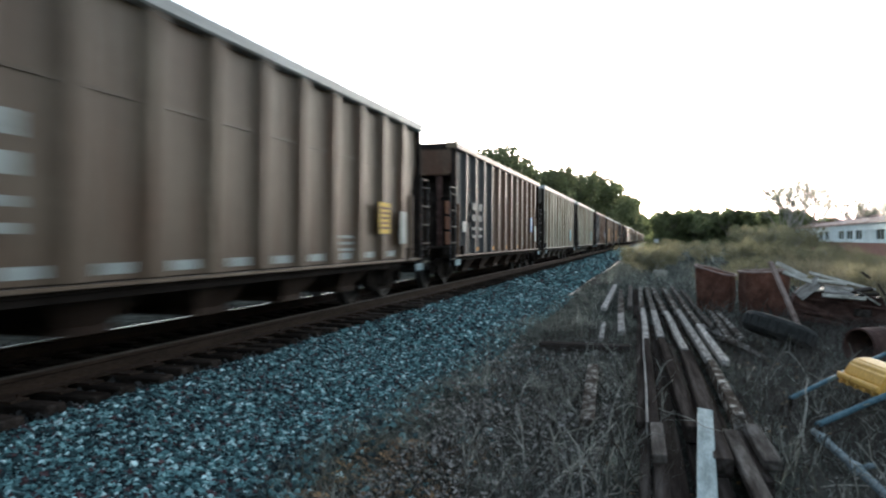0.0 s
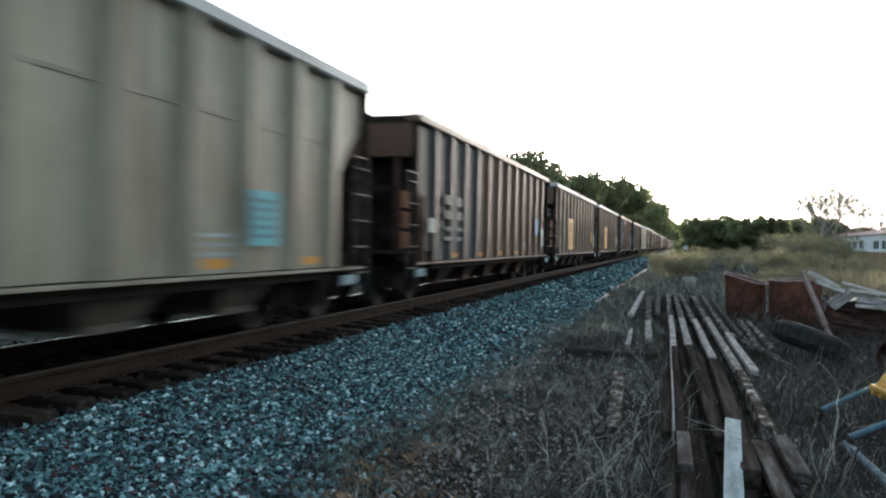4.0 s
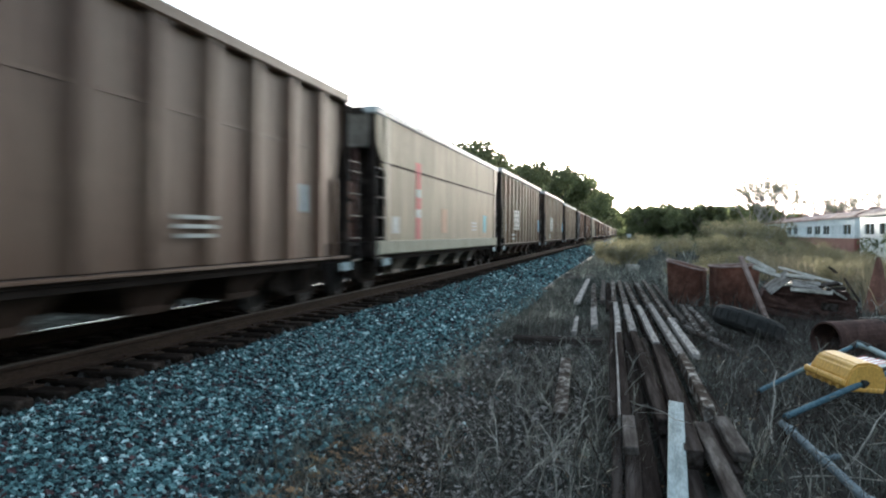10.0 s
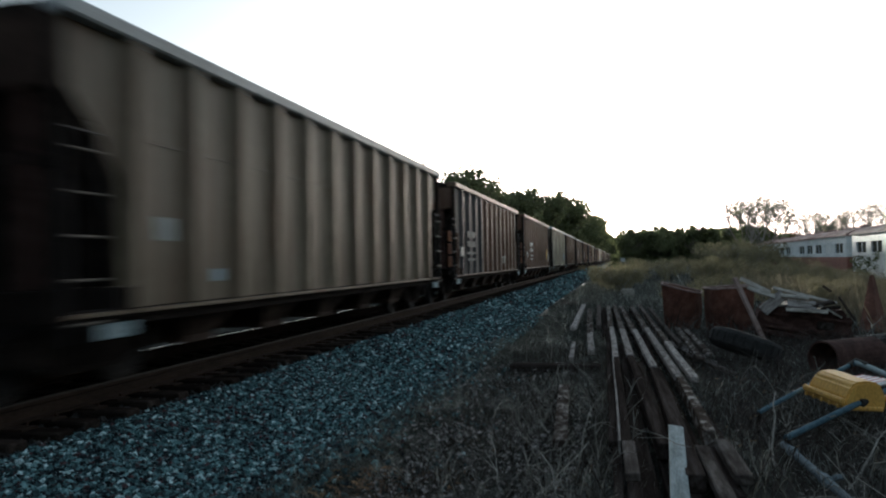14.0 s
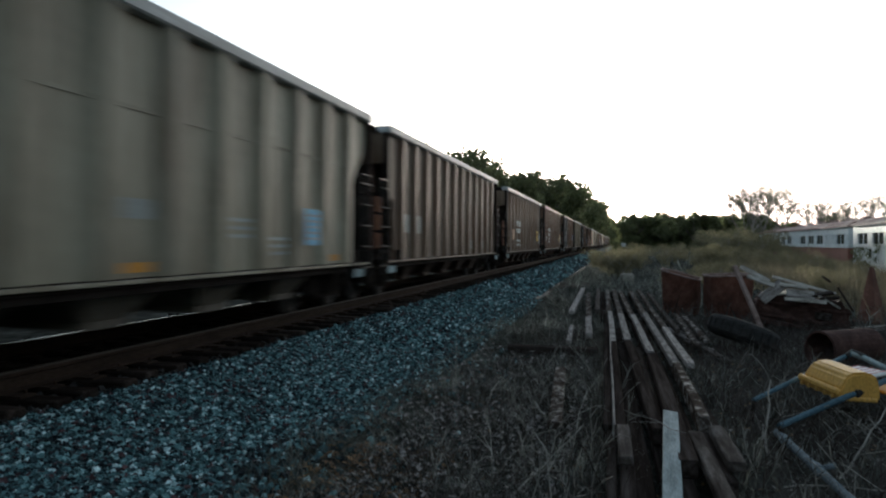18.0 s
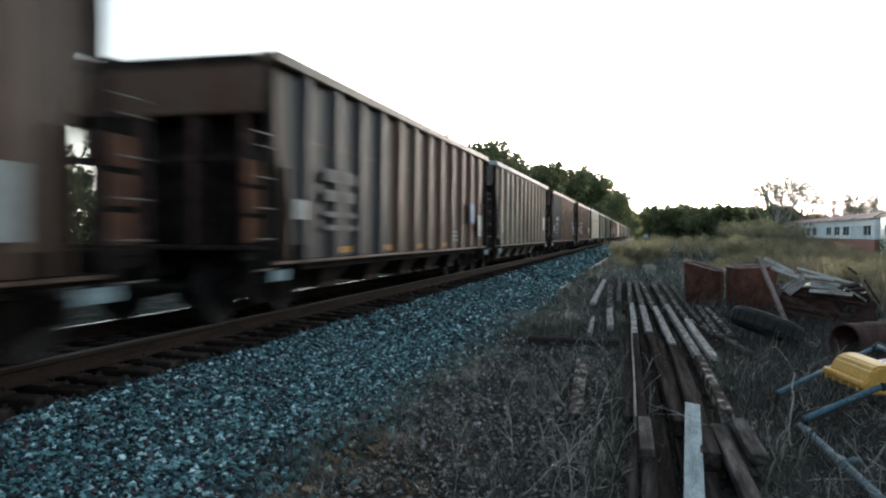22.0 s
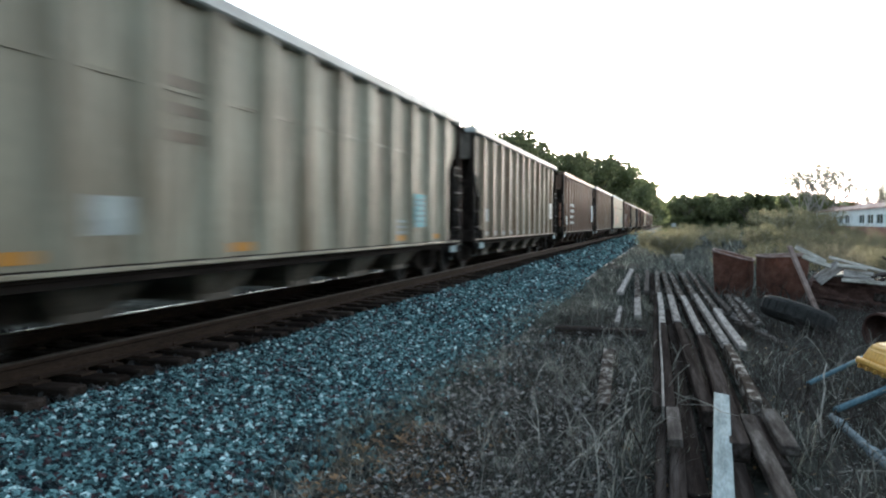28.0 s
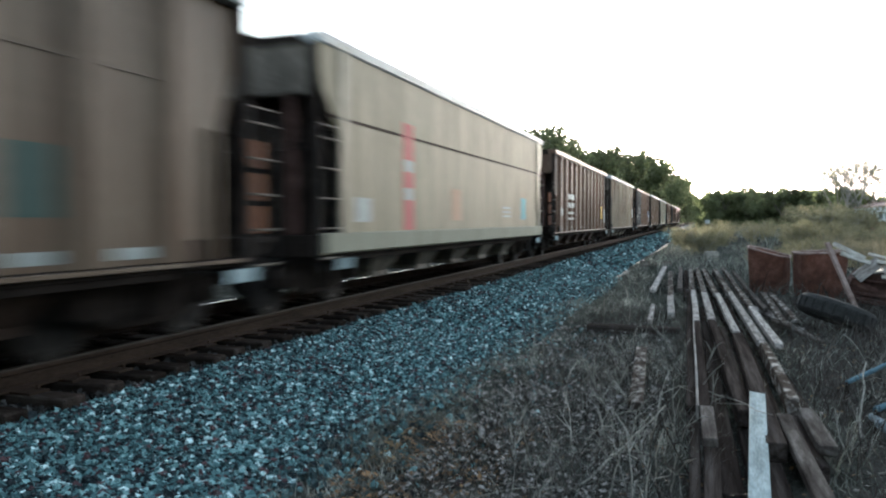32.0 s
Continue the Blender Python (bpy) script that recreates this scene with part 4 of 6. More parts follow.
# ---- timbers in front of the eye: x, y of near end, x, y of far end, top height, width, thickness, material ----
TIMBERS = [
    (0.05, 5.17, 0.03, 6.08, 0.255, 0.095, 0.06, WOOD), (0.02, 6.10, -0.07, 11.3, 0.25, 0.08, 0.13, WOOD_DARK), (-0.03, 6.12, -0.115, 11.3, 0.246, 0.022, 0.12, WOOD_PALE), (-0.08, 11.32, -0.18, 16.2, 0.25, 0.09, 0.08, WOOD_PALE), (-0.21, 16.3, -0.34, 23.6, 0.25, 0.10, 0.1, WOOD_FLAKED),
    (0.30, 6.08, 0.12, 11.55, 0.24, 0.10, 0.13, WOOD_DARK), (0.12, 11.57, 0.03, 15.8, 0.25, 0.11, 0.06, WOOD_PALE), (0.02, 16.0, -0.16, 23.8, 0.24, 0.11, 0.1, WOOD_FLAKED),
    (0.46, 5.3, 0.42, 10.36, 0.225, 0.13, 0.13, WOOD_DARK), (0.41, 10.38, 0.26, 15.6, 0.25, 0.095, 0.06, WOOD_PALE), (0.24, 15.9, 0.02, 23.3, 0.24, 0.10, 0.1, WOOD_FLAKED),
    (0.68, 6.52, 0.66, 9.55, 0.25, 0.085, 0.15, WOOD_FLAKED), (0.65, 9.57, 0.50, 15.9, 0.26, 0.095, 0.08, WOOD_PALE), (0.49, 16.15, 0.33, 23.3, 0.25, 0.11, 0.1, WOOD_FLAKED),
    (0.84, 9.62, 0.77, 13.7, 0.22, 0.10, 0.07, WOOD_PALE), (0.76, 13.8, 0.58, 24.5, 0.22, 0.09, 0.1, WOOD_FLAKED),
    (1.13, 11.7, 1.15, 16.9, 0.18, 0.10, 0.05, WOOD_FLAKED), (1.32, 12.4, 1.30, 17.0, 0.17, 0.10, 0.05, WOOD_FLAKED), (1.0, 14.0, 0.85, 24.0, 0.16, 0.09, 0.08, WOOD),
    (0.76, 5.33, 0.74, 6.35, 0.225, 0.115, 0.07, WOOD), (0.62, 4.0, 0.57, 6.15, 0.22, 0.10, 0.07, WOOD), (0.70, 5.2, 0.66, 6.5, 0.13, 0.11, 0.12, WOOD_DARK),
    (-0.47, 12.55, -0.59, 15.4, 0.20, 0.115, 0.09, WOOD_PALE), (-0.59, 15.5, -0.88, 22.8, 0.20, 0.12, 0.1, WOOD_FLAKED), (-1.03, 17.35, -1.19, 26.4, 0.15, 0.13, 0.08, WOOD_PALE), (-0.76, 12.1, -0.85, 14.3, 0.14, 0.075, 0.07, WOOD_PALE),
    (-0.47, 17.3, -0.65, 25.0, 0.20, 0.11, 0.1, WOOD), (-0.03, 4.3, -0.06, 6.6, 0.10, 0.07, 0.10, WOOD_DARK), (0.06, 4.3, 0.06, 5.55, 0.12, 0.10, 0.12, WOOD_DARK), (-0.08, 6.5, -0.27, 16.6, 0.15, 0.08, 0.12, WOOD_DARK),
    (-0.51, 6.3, -0.66, 9.1, 0.19, 0.12, 0.06, WOOD_FLAKED), (-1.62, 11.5, -0.3, 11.4, 0.12, 0.2, 0.12, WOOD_DARK), (-2.2, 29.7, -1.1, 29.2, 0.15, 0.16, 0.15, WOOD), (-2.0, 27.3, -1.1, 28.6, 0.15, 0.12, 0.1, WOOD),
    # low fillers: the dark of the gaps is put into their colour
    (0.17, 4.6, 0.02, 14.5, 0.10, 0.13, 0.12, WOOD_DARK), (0.36, 3.9, 0.26, 12.0, 0.09, 0.13, 0.11, WOOD_DARK), (0.55, 6.3, 0.40, 16.0, 0.10, 0.13, 0.12, WOOD_DARK), (0.44, 3.3, 0.42, 5.2, 0.13, 0.12, 0.11, WOOD_DARK), (0.80, 6.8, 0.60, 15.0, 0.08, 0.12, 0.1, WOOD_DARK),
    (0.12, 14.6, -0.2, 24.5, 0.13, 0.13, 0.14, WOOD_DARK), (0.38, 12.2, 0.08, 24.3, 0.13, 0.13, 0.14, WOOD_DARK), (0.62, 15.2, 0.32, 24.6, 0.12, 0.13, 0.14, WOOD_DARK), (-0.3, 16.0, -0.5, 24.8, 0.12, 0.13, 0.13, WOOD_DARK),
]


def timber(x0, y0, x1, y1, top, w, h, mat):
    length = math.hypot(x1 - x0, y1 - y0)
    bm = boxes((-w / 2, w / 2, 0, length, -h, 0), bevel=0.008)
    bmesh.ops.subdivide_edges(bm, edges=[e for e in bm.edges if abs(e.verts[0].co.y - e.verts[1].co.y) > 0.5 * length], cuts=max(2, int(length)), use_grid_fill=False)
    for v in bm.verts:
        v.co.x += 0.004 * math.sin(1.1 * v.co.y + x0 * 9)
        v.co.z += 0.005 * math.sin(0.8 * v.co.y + y0)
    ob = new("timber", mesh_of("timber", bm, mat))
    ob.matrix_basis = pose(x0, y0, top, 0, 0, -math.degrees(math.atan2(x1 - x0, y1 - y0)))
    label = {"weathered_timber": "long weathered grey timber lying in the pile", "bleached_board": "pale bleached board lying on the timber pile", "flaked_timber": "dark timber with flaking pale paint in the pile", "dark_wet_timber": "dark damp timber low in the pile"}[mat.name]
    return tagged(ob, label, "timber", "timber pile")


for row in TIMBERS:
    timber(*row)
bm = boxes((-0.058, 0.058, 0, 2.56, -0.012, 0.012), bevel=0.004)
for v in bm.verts:
    if v.co.y > 2:
        v.co.y -= 0.5 * v.co.x
ob = new("white_board", mesh_of("white_board", bm, PAINTED_BOARD))
ob.matrix_basis = pose(0.275, 4.0, 0.135, 2.9, 0, -3.2)
tagged(ob, "whitish painted board lying on the timber pile", "board")


# ---- scrap beside the timber pile ----
def bin_mesh(w, d, h, skew):
    """An open bin of thin rusty plate with a rolled rim and a dented wall."""
    bm = bmesh.new()
    n = 5
    rings = []
    for z, g in ((0.0, 0.9), (h * 0.33, 0.98), (h * 0.66, 1.0), (h, 1.02)):
        ring = []
        for k in range(24):
            a = 2 * math.pi * k / 24
            c, e = math.cos(a), math.sin(a)
            m = (abs(c) ** n + abs(e) ** n) ** (-1 / n)
            r = g * (1 + 0.03 * math.sin(5 * a + 4 * z + skew))
            ring.append(bm.verts.new((w / 2 * m * c * r, d / 2 * m * e * r, z + (0.05 * skew * c if z > h * 0.9 else 0))))
        rings.append(ring)
    for a, b in zip(rings, rings[1:]):
        for k in range(24):
            bm.faces.new((a[k], a[(k + 1) % 24], b[(k + 1) % 24], b[k]))
    bm.faces.new(rings[0][::-1])
    bmesh.ops.solidify(bm, geom=bm.faces[:], thickness=0.02)
    return bm


def rim_mesh(w, d, h, skew):
    pts = []
    for k in range(25):
        a = 2 * math.pi * k / 24
        c, e = math.cos(a), math.sin(a)
        m = (abs(c) ** 5 + abs(e) ** 5) ** (-0.2)
        pts.append((w / 2 * m * c * 1.03, d / 2 * m * e * 1.03, h + 0.05 * skew * c))
    return tube(bmesh.new(), pts, 0.025, 6)


for x0, y0, w, d, h, rz, skew in ((1.42, 18.8, 0.82, 0.8, 0.95, -14, -2.6), (2.36, 18.1, 0.92, 0.9, 0.98, 14, 0.5)):
    t = thing("scrap_bin", "rusty dented steel scrap bin standing in weeds", "bin", "rusty scrap bins", pose(x0, y0, -0.02, 0, 0, rz))
    part("bin_body", bin_mesh(w, d, h, skew), RUST, t)
    part("rim", rim_mesh(w, d, h, skew), RIM, t, "bent rolled rim")

wreck = thing("scrap_hulk", "rusted-out steel tank hulk heaped with boards", "scrap", "", pose(3.5, 16.6, 0.0, 0, 7, -6))
bm = bmesh.new()
prism(bm, [(-0.85, 0.0), (-0.88, 0.36), (-0.72, 0.56), (-0.3, 0.66), (0.3, 0.6), (0.62, 0.66), (0.82, 0.42), (0.84, 0.0)], "y", -0.55, 0.55)
bmesh.ops.subdivide_edges(bm, edges=bm.edges[:], cuts=3, use_grid_fill=True)
dent = random.Random(8)
for v in bm.verts:
    v.co += Vector((dent.uniform(-0.03, 0.03), dent.uniform(-0.05, 0.05), dent.uniform(-0.03, 0.03)))
part("hulk_shell", bm, HULK, wreck, "crumpled rusty shell")
for za, zb in ((0.16, 0.21), (0.42, 0.46)):
    part("band", boxes((-0.86, 0.82, -0.615, -0.60, za, zb), bevel=0.004), HULK, wreck)
# no hole here: a dark slab carries the shade of an open hatch
part("hatch", boxes((0.2, 0.5, -0.64, -0.61, 0.24, 0.38), bevel=0.008), WOOD_DARK, wreck, "dark slab standing for the shade in an open hatch")
part("crumpled_sheet", prism(bmesh.new(), [(-0.5, 0.62), (-0.1, 0.72), (0.25, 0.7), (0.62, 0.52), (0.6, 0.49), (0.24, 0.67), (-0.1, 0.69), (-0.5, 0.59)], "y", -0.66, 0.1), OLD_WHITE, wreck, "dull grey crumpled sheet")


def board(x0, y0, z0, x1, y1, z1, w, h, mat, label, name="scrap_board", roll=0):
    a, b = Vector((x0, y0, z0)), Vector((x1, y1, z1))
    bm = boxes((-w / 2, w / 2, 0, (b - a).length, -h / 2, h / 2), bevel=min(0.008, h * 0.2))
    ob = new(name, mesh_of(name, bm, mat))
    q = (b - a).to_track_quat("Y", "Z")
    ob.matrix_basis = Matrix.Translation(a) @ q.to_matrix().to_4x4() @ pose(0, 0, 0, 0, roll, 0)
    return tagged(ob, label, "board", "scrap boards on the hulk")


board(2.66, 15.55, -0.02, 2.21, 16.0, 1.22, 0.12, 0.05, RIM, "weathered post leaning against the scrap hulk", "leaning_post")
board(2.33, 16.1, 1.20, 2.84, 15.95, 0.92, 0.12, 0.03, OLD_WHITE, "flaking white board on the scrap hulk", roll=40)
board(2.44, 15.98, 1.02, 2.92, 15.85, 0.84, 0.10, 0.03, OLD_WHITE, "flaking white board on the scrap hulk", roll=45)
board(2.94, 16.2, 1.0, 4.10, 16.2, 0.68, 0.09, 0.035, OLD_WHITE, "flaking white board on the scrap hulk", roll=35)
board(3.05, 16.0, 0.86, 3.55, 16.0, 0.80, 0.10, 0.03, OLD_WHITE, "flaking white board on the scrap hulk", roll=40)
board(2.69, 15.9, 0.56, 3.12, 16.1, 0.88, 0.22, 0.03, WOOD_PALE, "grey splintered board on the scrap hulk", roll=55)
board(3.10, 15.85, 0.60, 3.84, 15.83, 0.54, 0.09, 0.03, OLD_WHITE, "flaking white board on the scrap hulk", roll=45)
board(3.15, 15.95, 0.72, 3.66, 15.95, 0.66, 0.2, 0.03, WOOD_PALE, "grey splintered board on the scrap hulk", roll=50)
board(3.6, 15.95, 0.66, 4.0, 16.05, 0.72, 0.12, 0.05, WOOD_DARK, "dark broken board on the scrap hulk", roll=20)
board(3.75, 15.9, 0.60, 4.12, 16.1, 0.62, 0.08, 0.05, WOOD_DARK, "dark broken board on the scrap hulk", roll=-30)
board(4.18, 16.4, 0.80, 4.45, 16.35, 0.34, 0.05, 0.04, WOOD_DARK, "dark broken stick on the scrap hulk")
board(3.9, 16.4, 1.02, 4.05, 16.4, 0.90, 0.05, 0.04, WOOD_DARK, "dark broken stick on the scrap hulk")
board(4.35, 16.0, 0.06, 5.2, 16.1, 0.12, 0.1, 0.03, OLD_WHITE, "pale board lying in the weeds")
board(4.4, 15.6, 0.03, 4.8, 15.7, 0.08, 0.1, 0.03, WOOD_PALE, "pale board lying in the weeds")
board(4.1, 16.0, 0.02, 5.6, 16.3, 0.05, 0.12, 0.04, WOOD_PALE, "pale board lying in the weeds")
board(1.35, 12.4, 0.02, 0.95, 15.0, 0.06, 0.16, 0.04, WOOD_PALE, "pale splintered board lying in the weeds")
board(1.5, 11.2, 0.02, 1.05, 12.8, 0.10, 0.10, 0.05, WOOD, "splintered board lying in the weeds")

spire = thing("steel_marker", "rusty pointed steel pylon standing in the weeds", "scrap", "", pose(5.25, 18.0, -0.03))
bm = bmesh.new()
bmesh.ops.create_cone(bm, cap_ends=True, segments=4, radius1=0.30, radius2=0.04, depth=1.2, matrix=Matrix.Translation((0, 0, 0.6)))
part("cone", bm, RUST, spire)
part("foot", boxes((-0.3, 0.3, -0.3, 0.3, 0.0, 0.05), bevel=0.01), RUST, spire)

tyre = thing("truck_tyre", "worn black truck tyre lying tilted in weeds", "tyre", "", pose(1.90, 12.8, 0.25, -3, 20, 10))
bm = bmesh.new()
lathe(bm, [(-0.15, 0.30), (-0.16, 0.40), (-0.14, 0.50), (-0.09, 0.545), (0.09, 0.545), (0.14, 0.50), (0.16, 0.40), (0.15, 0.30), (0.10, 0.28), (-0.10, 0.28)], "z", 32)
part("carcass", bm, RUBBER, tyre)
for k in range(24):
    if k == 0:
        tread = mesh_of("tread_block", boxes((0.53, 0.562, -0.05, 0.05, -0.08, 0.08), bevel=0.006), RUBBER)
    part("tread_block", tread, RUBBER, tyre, at=pose(0, 0, 0, 0, 0, 15 * k))

culvert = thing("steel_pipe", "short rusty culvert pipe lying on its side", "pipe", "", pose(3.05, 11.6, 0.22, 0, 0, -52))
shell = bmesh.new()
rings = [[shell.verts.new((r * math.cos(2 * math.pi * k / 24), yy, r * math.sin(2 * math.pi * k / 24))) for k in range(24)] for yy, r in ((-0.5, 0.25), (0.5, 0.25), (0.5, 0.225), (-0.5, 0.225))]
for a in range(4):
    for k in range(24):
        shell.faces.new((rings[a][k], rings[a][(k + 1) % 24], rings[(a + 1) % 4][(k + 1) % 24], rings[(a + 1) % 4][k]))
bmesh.ops.recalc_face_normals(shell, faces=shell.faces[:])
part("pipe_wall", shell, HULK, culvert)

# the blue tube frame with its yellow moulded hood
frame_thing = thing("tube_frame", "blue tubular frame with yellow plastic hood, thrown down", "ride-on toy")
part("tube", tube(bmesh.new(), [(1.22, 7.57, 0.2), (1.8, 8.15, 0.37), (2.30, 8.66, 0.50), (2.36, 8.68, 0.51)], 0.022, 8), BLUE_PIPE, frame_thing)
part("tube", tube(bmesh.new(), [(2.34, 8.70, 0.52), (2.42, 8.6, 0.5), (2.63, 8.2, 0.40), (2.8, 7.9, 0.3)], 0.028, 8), PAINTED_BOARD, frame_thing)
part("tube", tube(bmesh.new(), [(1.28, 6.68, 0.17), (1.9, 7.27, 0.31), (2.58, 7.9, 0.45), (2.8, 7.92, 0.44)], 0.026, 8), BLUE_PIPE, frame_thing)
part("tube_joint", tube(bmesh.new(), [(2.28, 8.63, 0.49), (2.36, 8.72, 0.53), (2.44, 8.58, 0.5)], 0.034, 8), RUBBER, frame_thing, "black plastic joint")
part("tube_joint", tube(bmesh.new(), [(2.02, 7.38, 0.335), (2.2, 7.55, 0.375)], 0.045, 8), RUBBER, frame_thing, "black plastic joint")
part("leg", tube(bmesh.new(), [(2.6, 7.9, 0.45), (2.62, 7.88, -0.02)], 0.02, 8), STEEL_DARK, frame_thing)
part("leg", tube(bmesh.new(), [(1.23, 7.58, 0.2), (1.2, 7.55, -0.02)], 0.02, 8), STEEL_DARK, frame_thing)
part("leg", tube(bmesh.new(), [(1.29, 6.69, 0.17), (1.27, 6.67, -0.02)], 0.02, 8), STEEL_DARK, frame_thing)
hood_at = pose(1.98, 7.66, 0.285, 4, 5, 20) @ Matrix.Diagonal((0.78, 0.78, 1.28, 1))
bm = bmesh.new()
prism(bm, [(-0.26, 0.0), (-0.25, 0.07), (-0.20, 0.16), (-0.15, 0.19), (0.0, 0.205), (0.13, 0.19), (0.19, 0.16), (0.24, 0.07), (0.25, 0.0)], "y", -0.36, 0.38)
for v in bm.verts:
    if v.co.z > 0.1 and v.co.y > 0:
        v.co.y -= 0.05
bmesh.ops.bevel(bm, geom=bm.edges[:], offset=0.02, segments=2, affect="EDGES")
hood = part("hood", bm, YELLOW, frame_thing, "yellow moulded plastic hood", at=hood_at)
part("lip", boxes((-0.30, -0.25, -0.35, 0.40, 0.03, 0.075), bevel=0.012), YELLOW, hood)
part("front_rib", boxes((-0.2, 0.2, -0.385, -0.355, 0.0, 0.03), bevel=0.008), YELLOW, hood)
for k in range(5):
    part("clip", boxes((-0.295, -0.265, -0.28 + 0.15 * k, -0.25 + 0.15 * k, 0.0, 0.03), bevel=0.006), YELLOW, hood)
pad = part("pad", boxes((-0.15, 0.17, -0.21, 0.21, -0.03, 0.012), bevel=0.02), WHITE, frame_thing, "white padding with red stripes", at=pose(2.27, 8.08, 0.43, 0, 4, -42))
for k in range(5):
    part("stripe", boxes((-0.125 + 0.062 * k, -0.108 + 0.062 * k, -0.205, 0.205, 0.0125, 0.015)), MARK_RED, pad, "faded red stripe")
part("seat_pan", boxes((-0.2, 0.24, -0.15, 0.15, -0.03, 0.0), bevel=0.01), MARK_ORANGE, frame_thing, "orange plastic pan", at=pose(2.33, 7.75, 0.35, 0, 6, -42))

pipe = thing("galvanised_pipe", "long galvanised water pipe with couplings in weeds", "pipe")
part("pipe_length", tube(bmesh.new(), [(1.27, 6.75, 0.1), (1.36, 5.6, 0.09), (1.47, 4.2, 0.06), (1.56, 3.0, 0.03)], 0.03, 10), GALV, pipe)
for y0, z0 in ((5.75, 0.092), (6.5, 0.098), (4.9, 0.075)):
    part("coupling", tube(bmesh.new(), [(1.27 + 0.0785 * (6.8 - y0), y0 - 0.05, z0), (1.27 + 0.0785 * (6.7 - y0), y0 + 0.05, z0)], 0.042, 10), GALV, pipe)
part("tee", tube(bmesh.new(), [(1.35, 5.75, 0.092), (1.47, 5.8, 0.11)], 0.022, 8), GALV, pipe)
twig = new("fallen_stick", mesh_of("fallen_stick", tube(bmesh.new(), [(-1.64, 5.17, 0.03), (-1.45, 5.05, 0.04), (-1.28, 4.97, 0.03), (-1.1, 4.9, 0.02)], 0.014, 6, 0.6), STALK))
tagged(twig, "pale dead stick lying on the ground", "stick")

def cane(x0, y0, z0, x1, y1, z1, r, seed):
    """A dead cane that lies across the weeds, a little crooked."""
    k = random.Random(seed)
    a, b = Vector((x0, y0, z0)), Vector((x1, y1, z1))
    pts = [a.lerp(b, q / 6) + Vector((k.uniform(-0.02, 0.02), k.uniform(-0.02, 0.02), k.uniform(-0.01, 0.015))) for q in range(7)]
    bm = tube(bmesh.new(), pts, r, 6, 0.5)
    for q in (2, 4):
        e = Vector((k.uniform(-0.5, 0.5), k.uniform(-0.5, 0.5), k.uniform(0.0, 0.4)))
        tube(bm, [pts[q], pts[q] + e * 0.25, pts[q] + e * 0.5], r * 0.5, 5, 0.5)
    ob = new("dead_cane", mesh_of("dead_cane", bm, STALK))
    tagged(ob, "long pale dead cane lying across the weeds", "stick", "dead canes by the pipe")


for i, row in enumerate([(1.55, 5.0, 0.0, 2.5, 5.9, 0.32, 0.009), (1.7, 4.7, 0.0, 2.45, 5.3, 0.22, 0.008), (1.62, 5.3, 0.02, 2.7, 5.5, 0.26, 0.007), (1.5, 5.8, 0.0, 2.05, 6.6, 0.36, 0.010), (1.12, 6.4, 0.0, 1.32, 7.3, 0.42, 0.011),
                         (1.08, 5.6, 0.0, 1.9, 5.2, 0.15, 0.007), (1.35, 7.6, 0.0, 1.75, 7.0, 0.3, 0.008), (-0.75, 4.6, 0.0, -0.25, 5.6, 0.34, 0.008), (-0.9, 5.5, 0.0, -0.3, 4.9, 0.2, 0.007), (0.0, 6.9, 0.2, 0.45, 5.7, 0.3, 0.005)]):
    cane(*row, 700 + i)

end_block = new("concrete_block", mesh_of("concrete_block", boxes((-0.24, 0.24, -0.2, 0.2, -0.05, 0.42), bevel=0.03), OLD_WHITE))
end_block.matrix_basis = pose(0.31, 32.0, 0, 0, 0, 12)
tagged(end_block, "pale concrete block beyond the timber pile", "block")
sign = thing("small_sign", "small white sign on a thin post in the brush", "sign", "", pose(0.29, 58.0, -0.05))
part("sign_post", tube(bmesh.new(), [(0, 0, 0), (0, 0, 1.6)], 0.03, 8), STEEL_DARK, sign)
part("sign_plate", boxes((-0.16, 0.16, -0.045, -0.03, 1.45, 1.72), bevel=0.004), MARK_WHITE, sign)

# ---- plants ----
def leaf_cloud(centres, radii, per, size, squash=0.8, gap=0.55):
    """Small leaf cards scattered through the shells of many clumps."""
    n = len(centres) * per
    c = np.repeat(np.asarray(centres), per, 0)
    r = np.repeat(np.asarray(radii), per)
    d = rng.normal(size=(n, 3))
    d /= np.linalg.norm(d, axis=1)[:, None]
    p = c + d * (r * (gap + (1 - gap) * rng.random(n)))[:, None] * np.array([1, 1, squash])
    u = rng.normal(size=(n, 3))
    u /= np.linalg.norm(u, axis=1)[:, None]
    w = np.cross(u, rng.normal(size=(n, 3)))
    w /= np.linalg.norm(w, axis=1)[:, None]
    s = size * rng.uniform(0.5, 1.4, n)[:, None]
    V = np.stack([p - u * s, p + w * s * 0.5, p + u * s, p - w * s * 0.5], 1).reshape(-1, 3)
    return V, np.arange(4 * n).reshape(-1, 4)


def twig_cloud(tips, per, length, width):
    """Fine twigs that spray upwards and outwards from the tips of the limbs."""
    n = len(tips) * per
    p = np.repeat(np.asarray(tips), per, 0) + rng.normal(0, 0.018, (n, 3))
    d = rng.normal(size=(n, 3)) + np.array([0, 0, 0.8])
    d /= np.linalg.norm(d, axis=1)[:, None]
    w = np.cross(d, rng.normal(size=(n, 3)))
    w /= np.linalg.norm(w, axis=1)[:, None]
    e = p + d * (length * rng.uniform(0.4, 1.4, n))[:, None]
    V = np.stack([p - w * width, p + w * width, e + w * width * 0.3, e - w * width * 0.3], 1).reshape(-1, 3)
    return V, np.arange(4 * n).reshape(-1, 4)


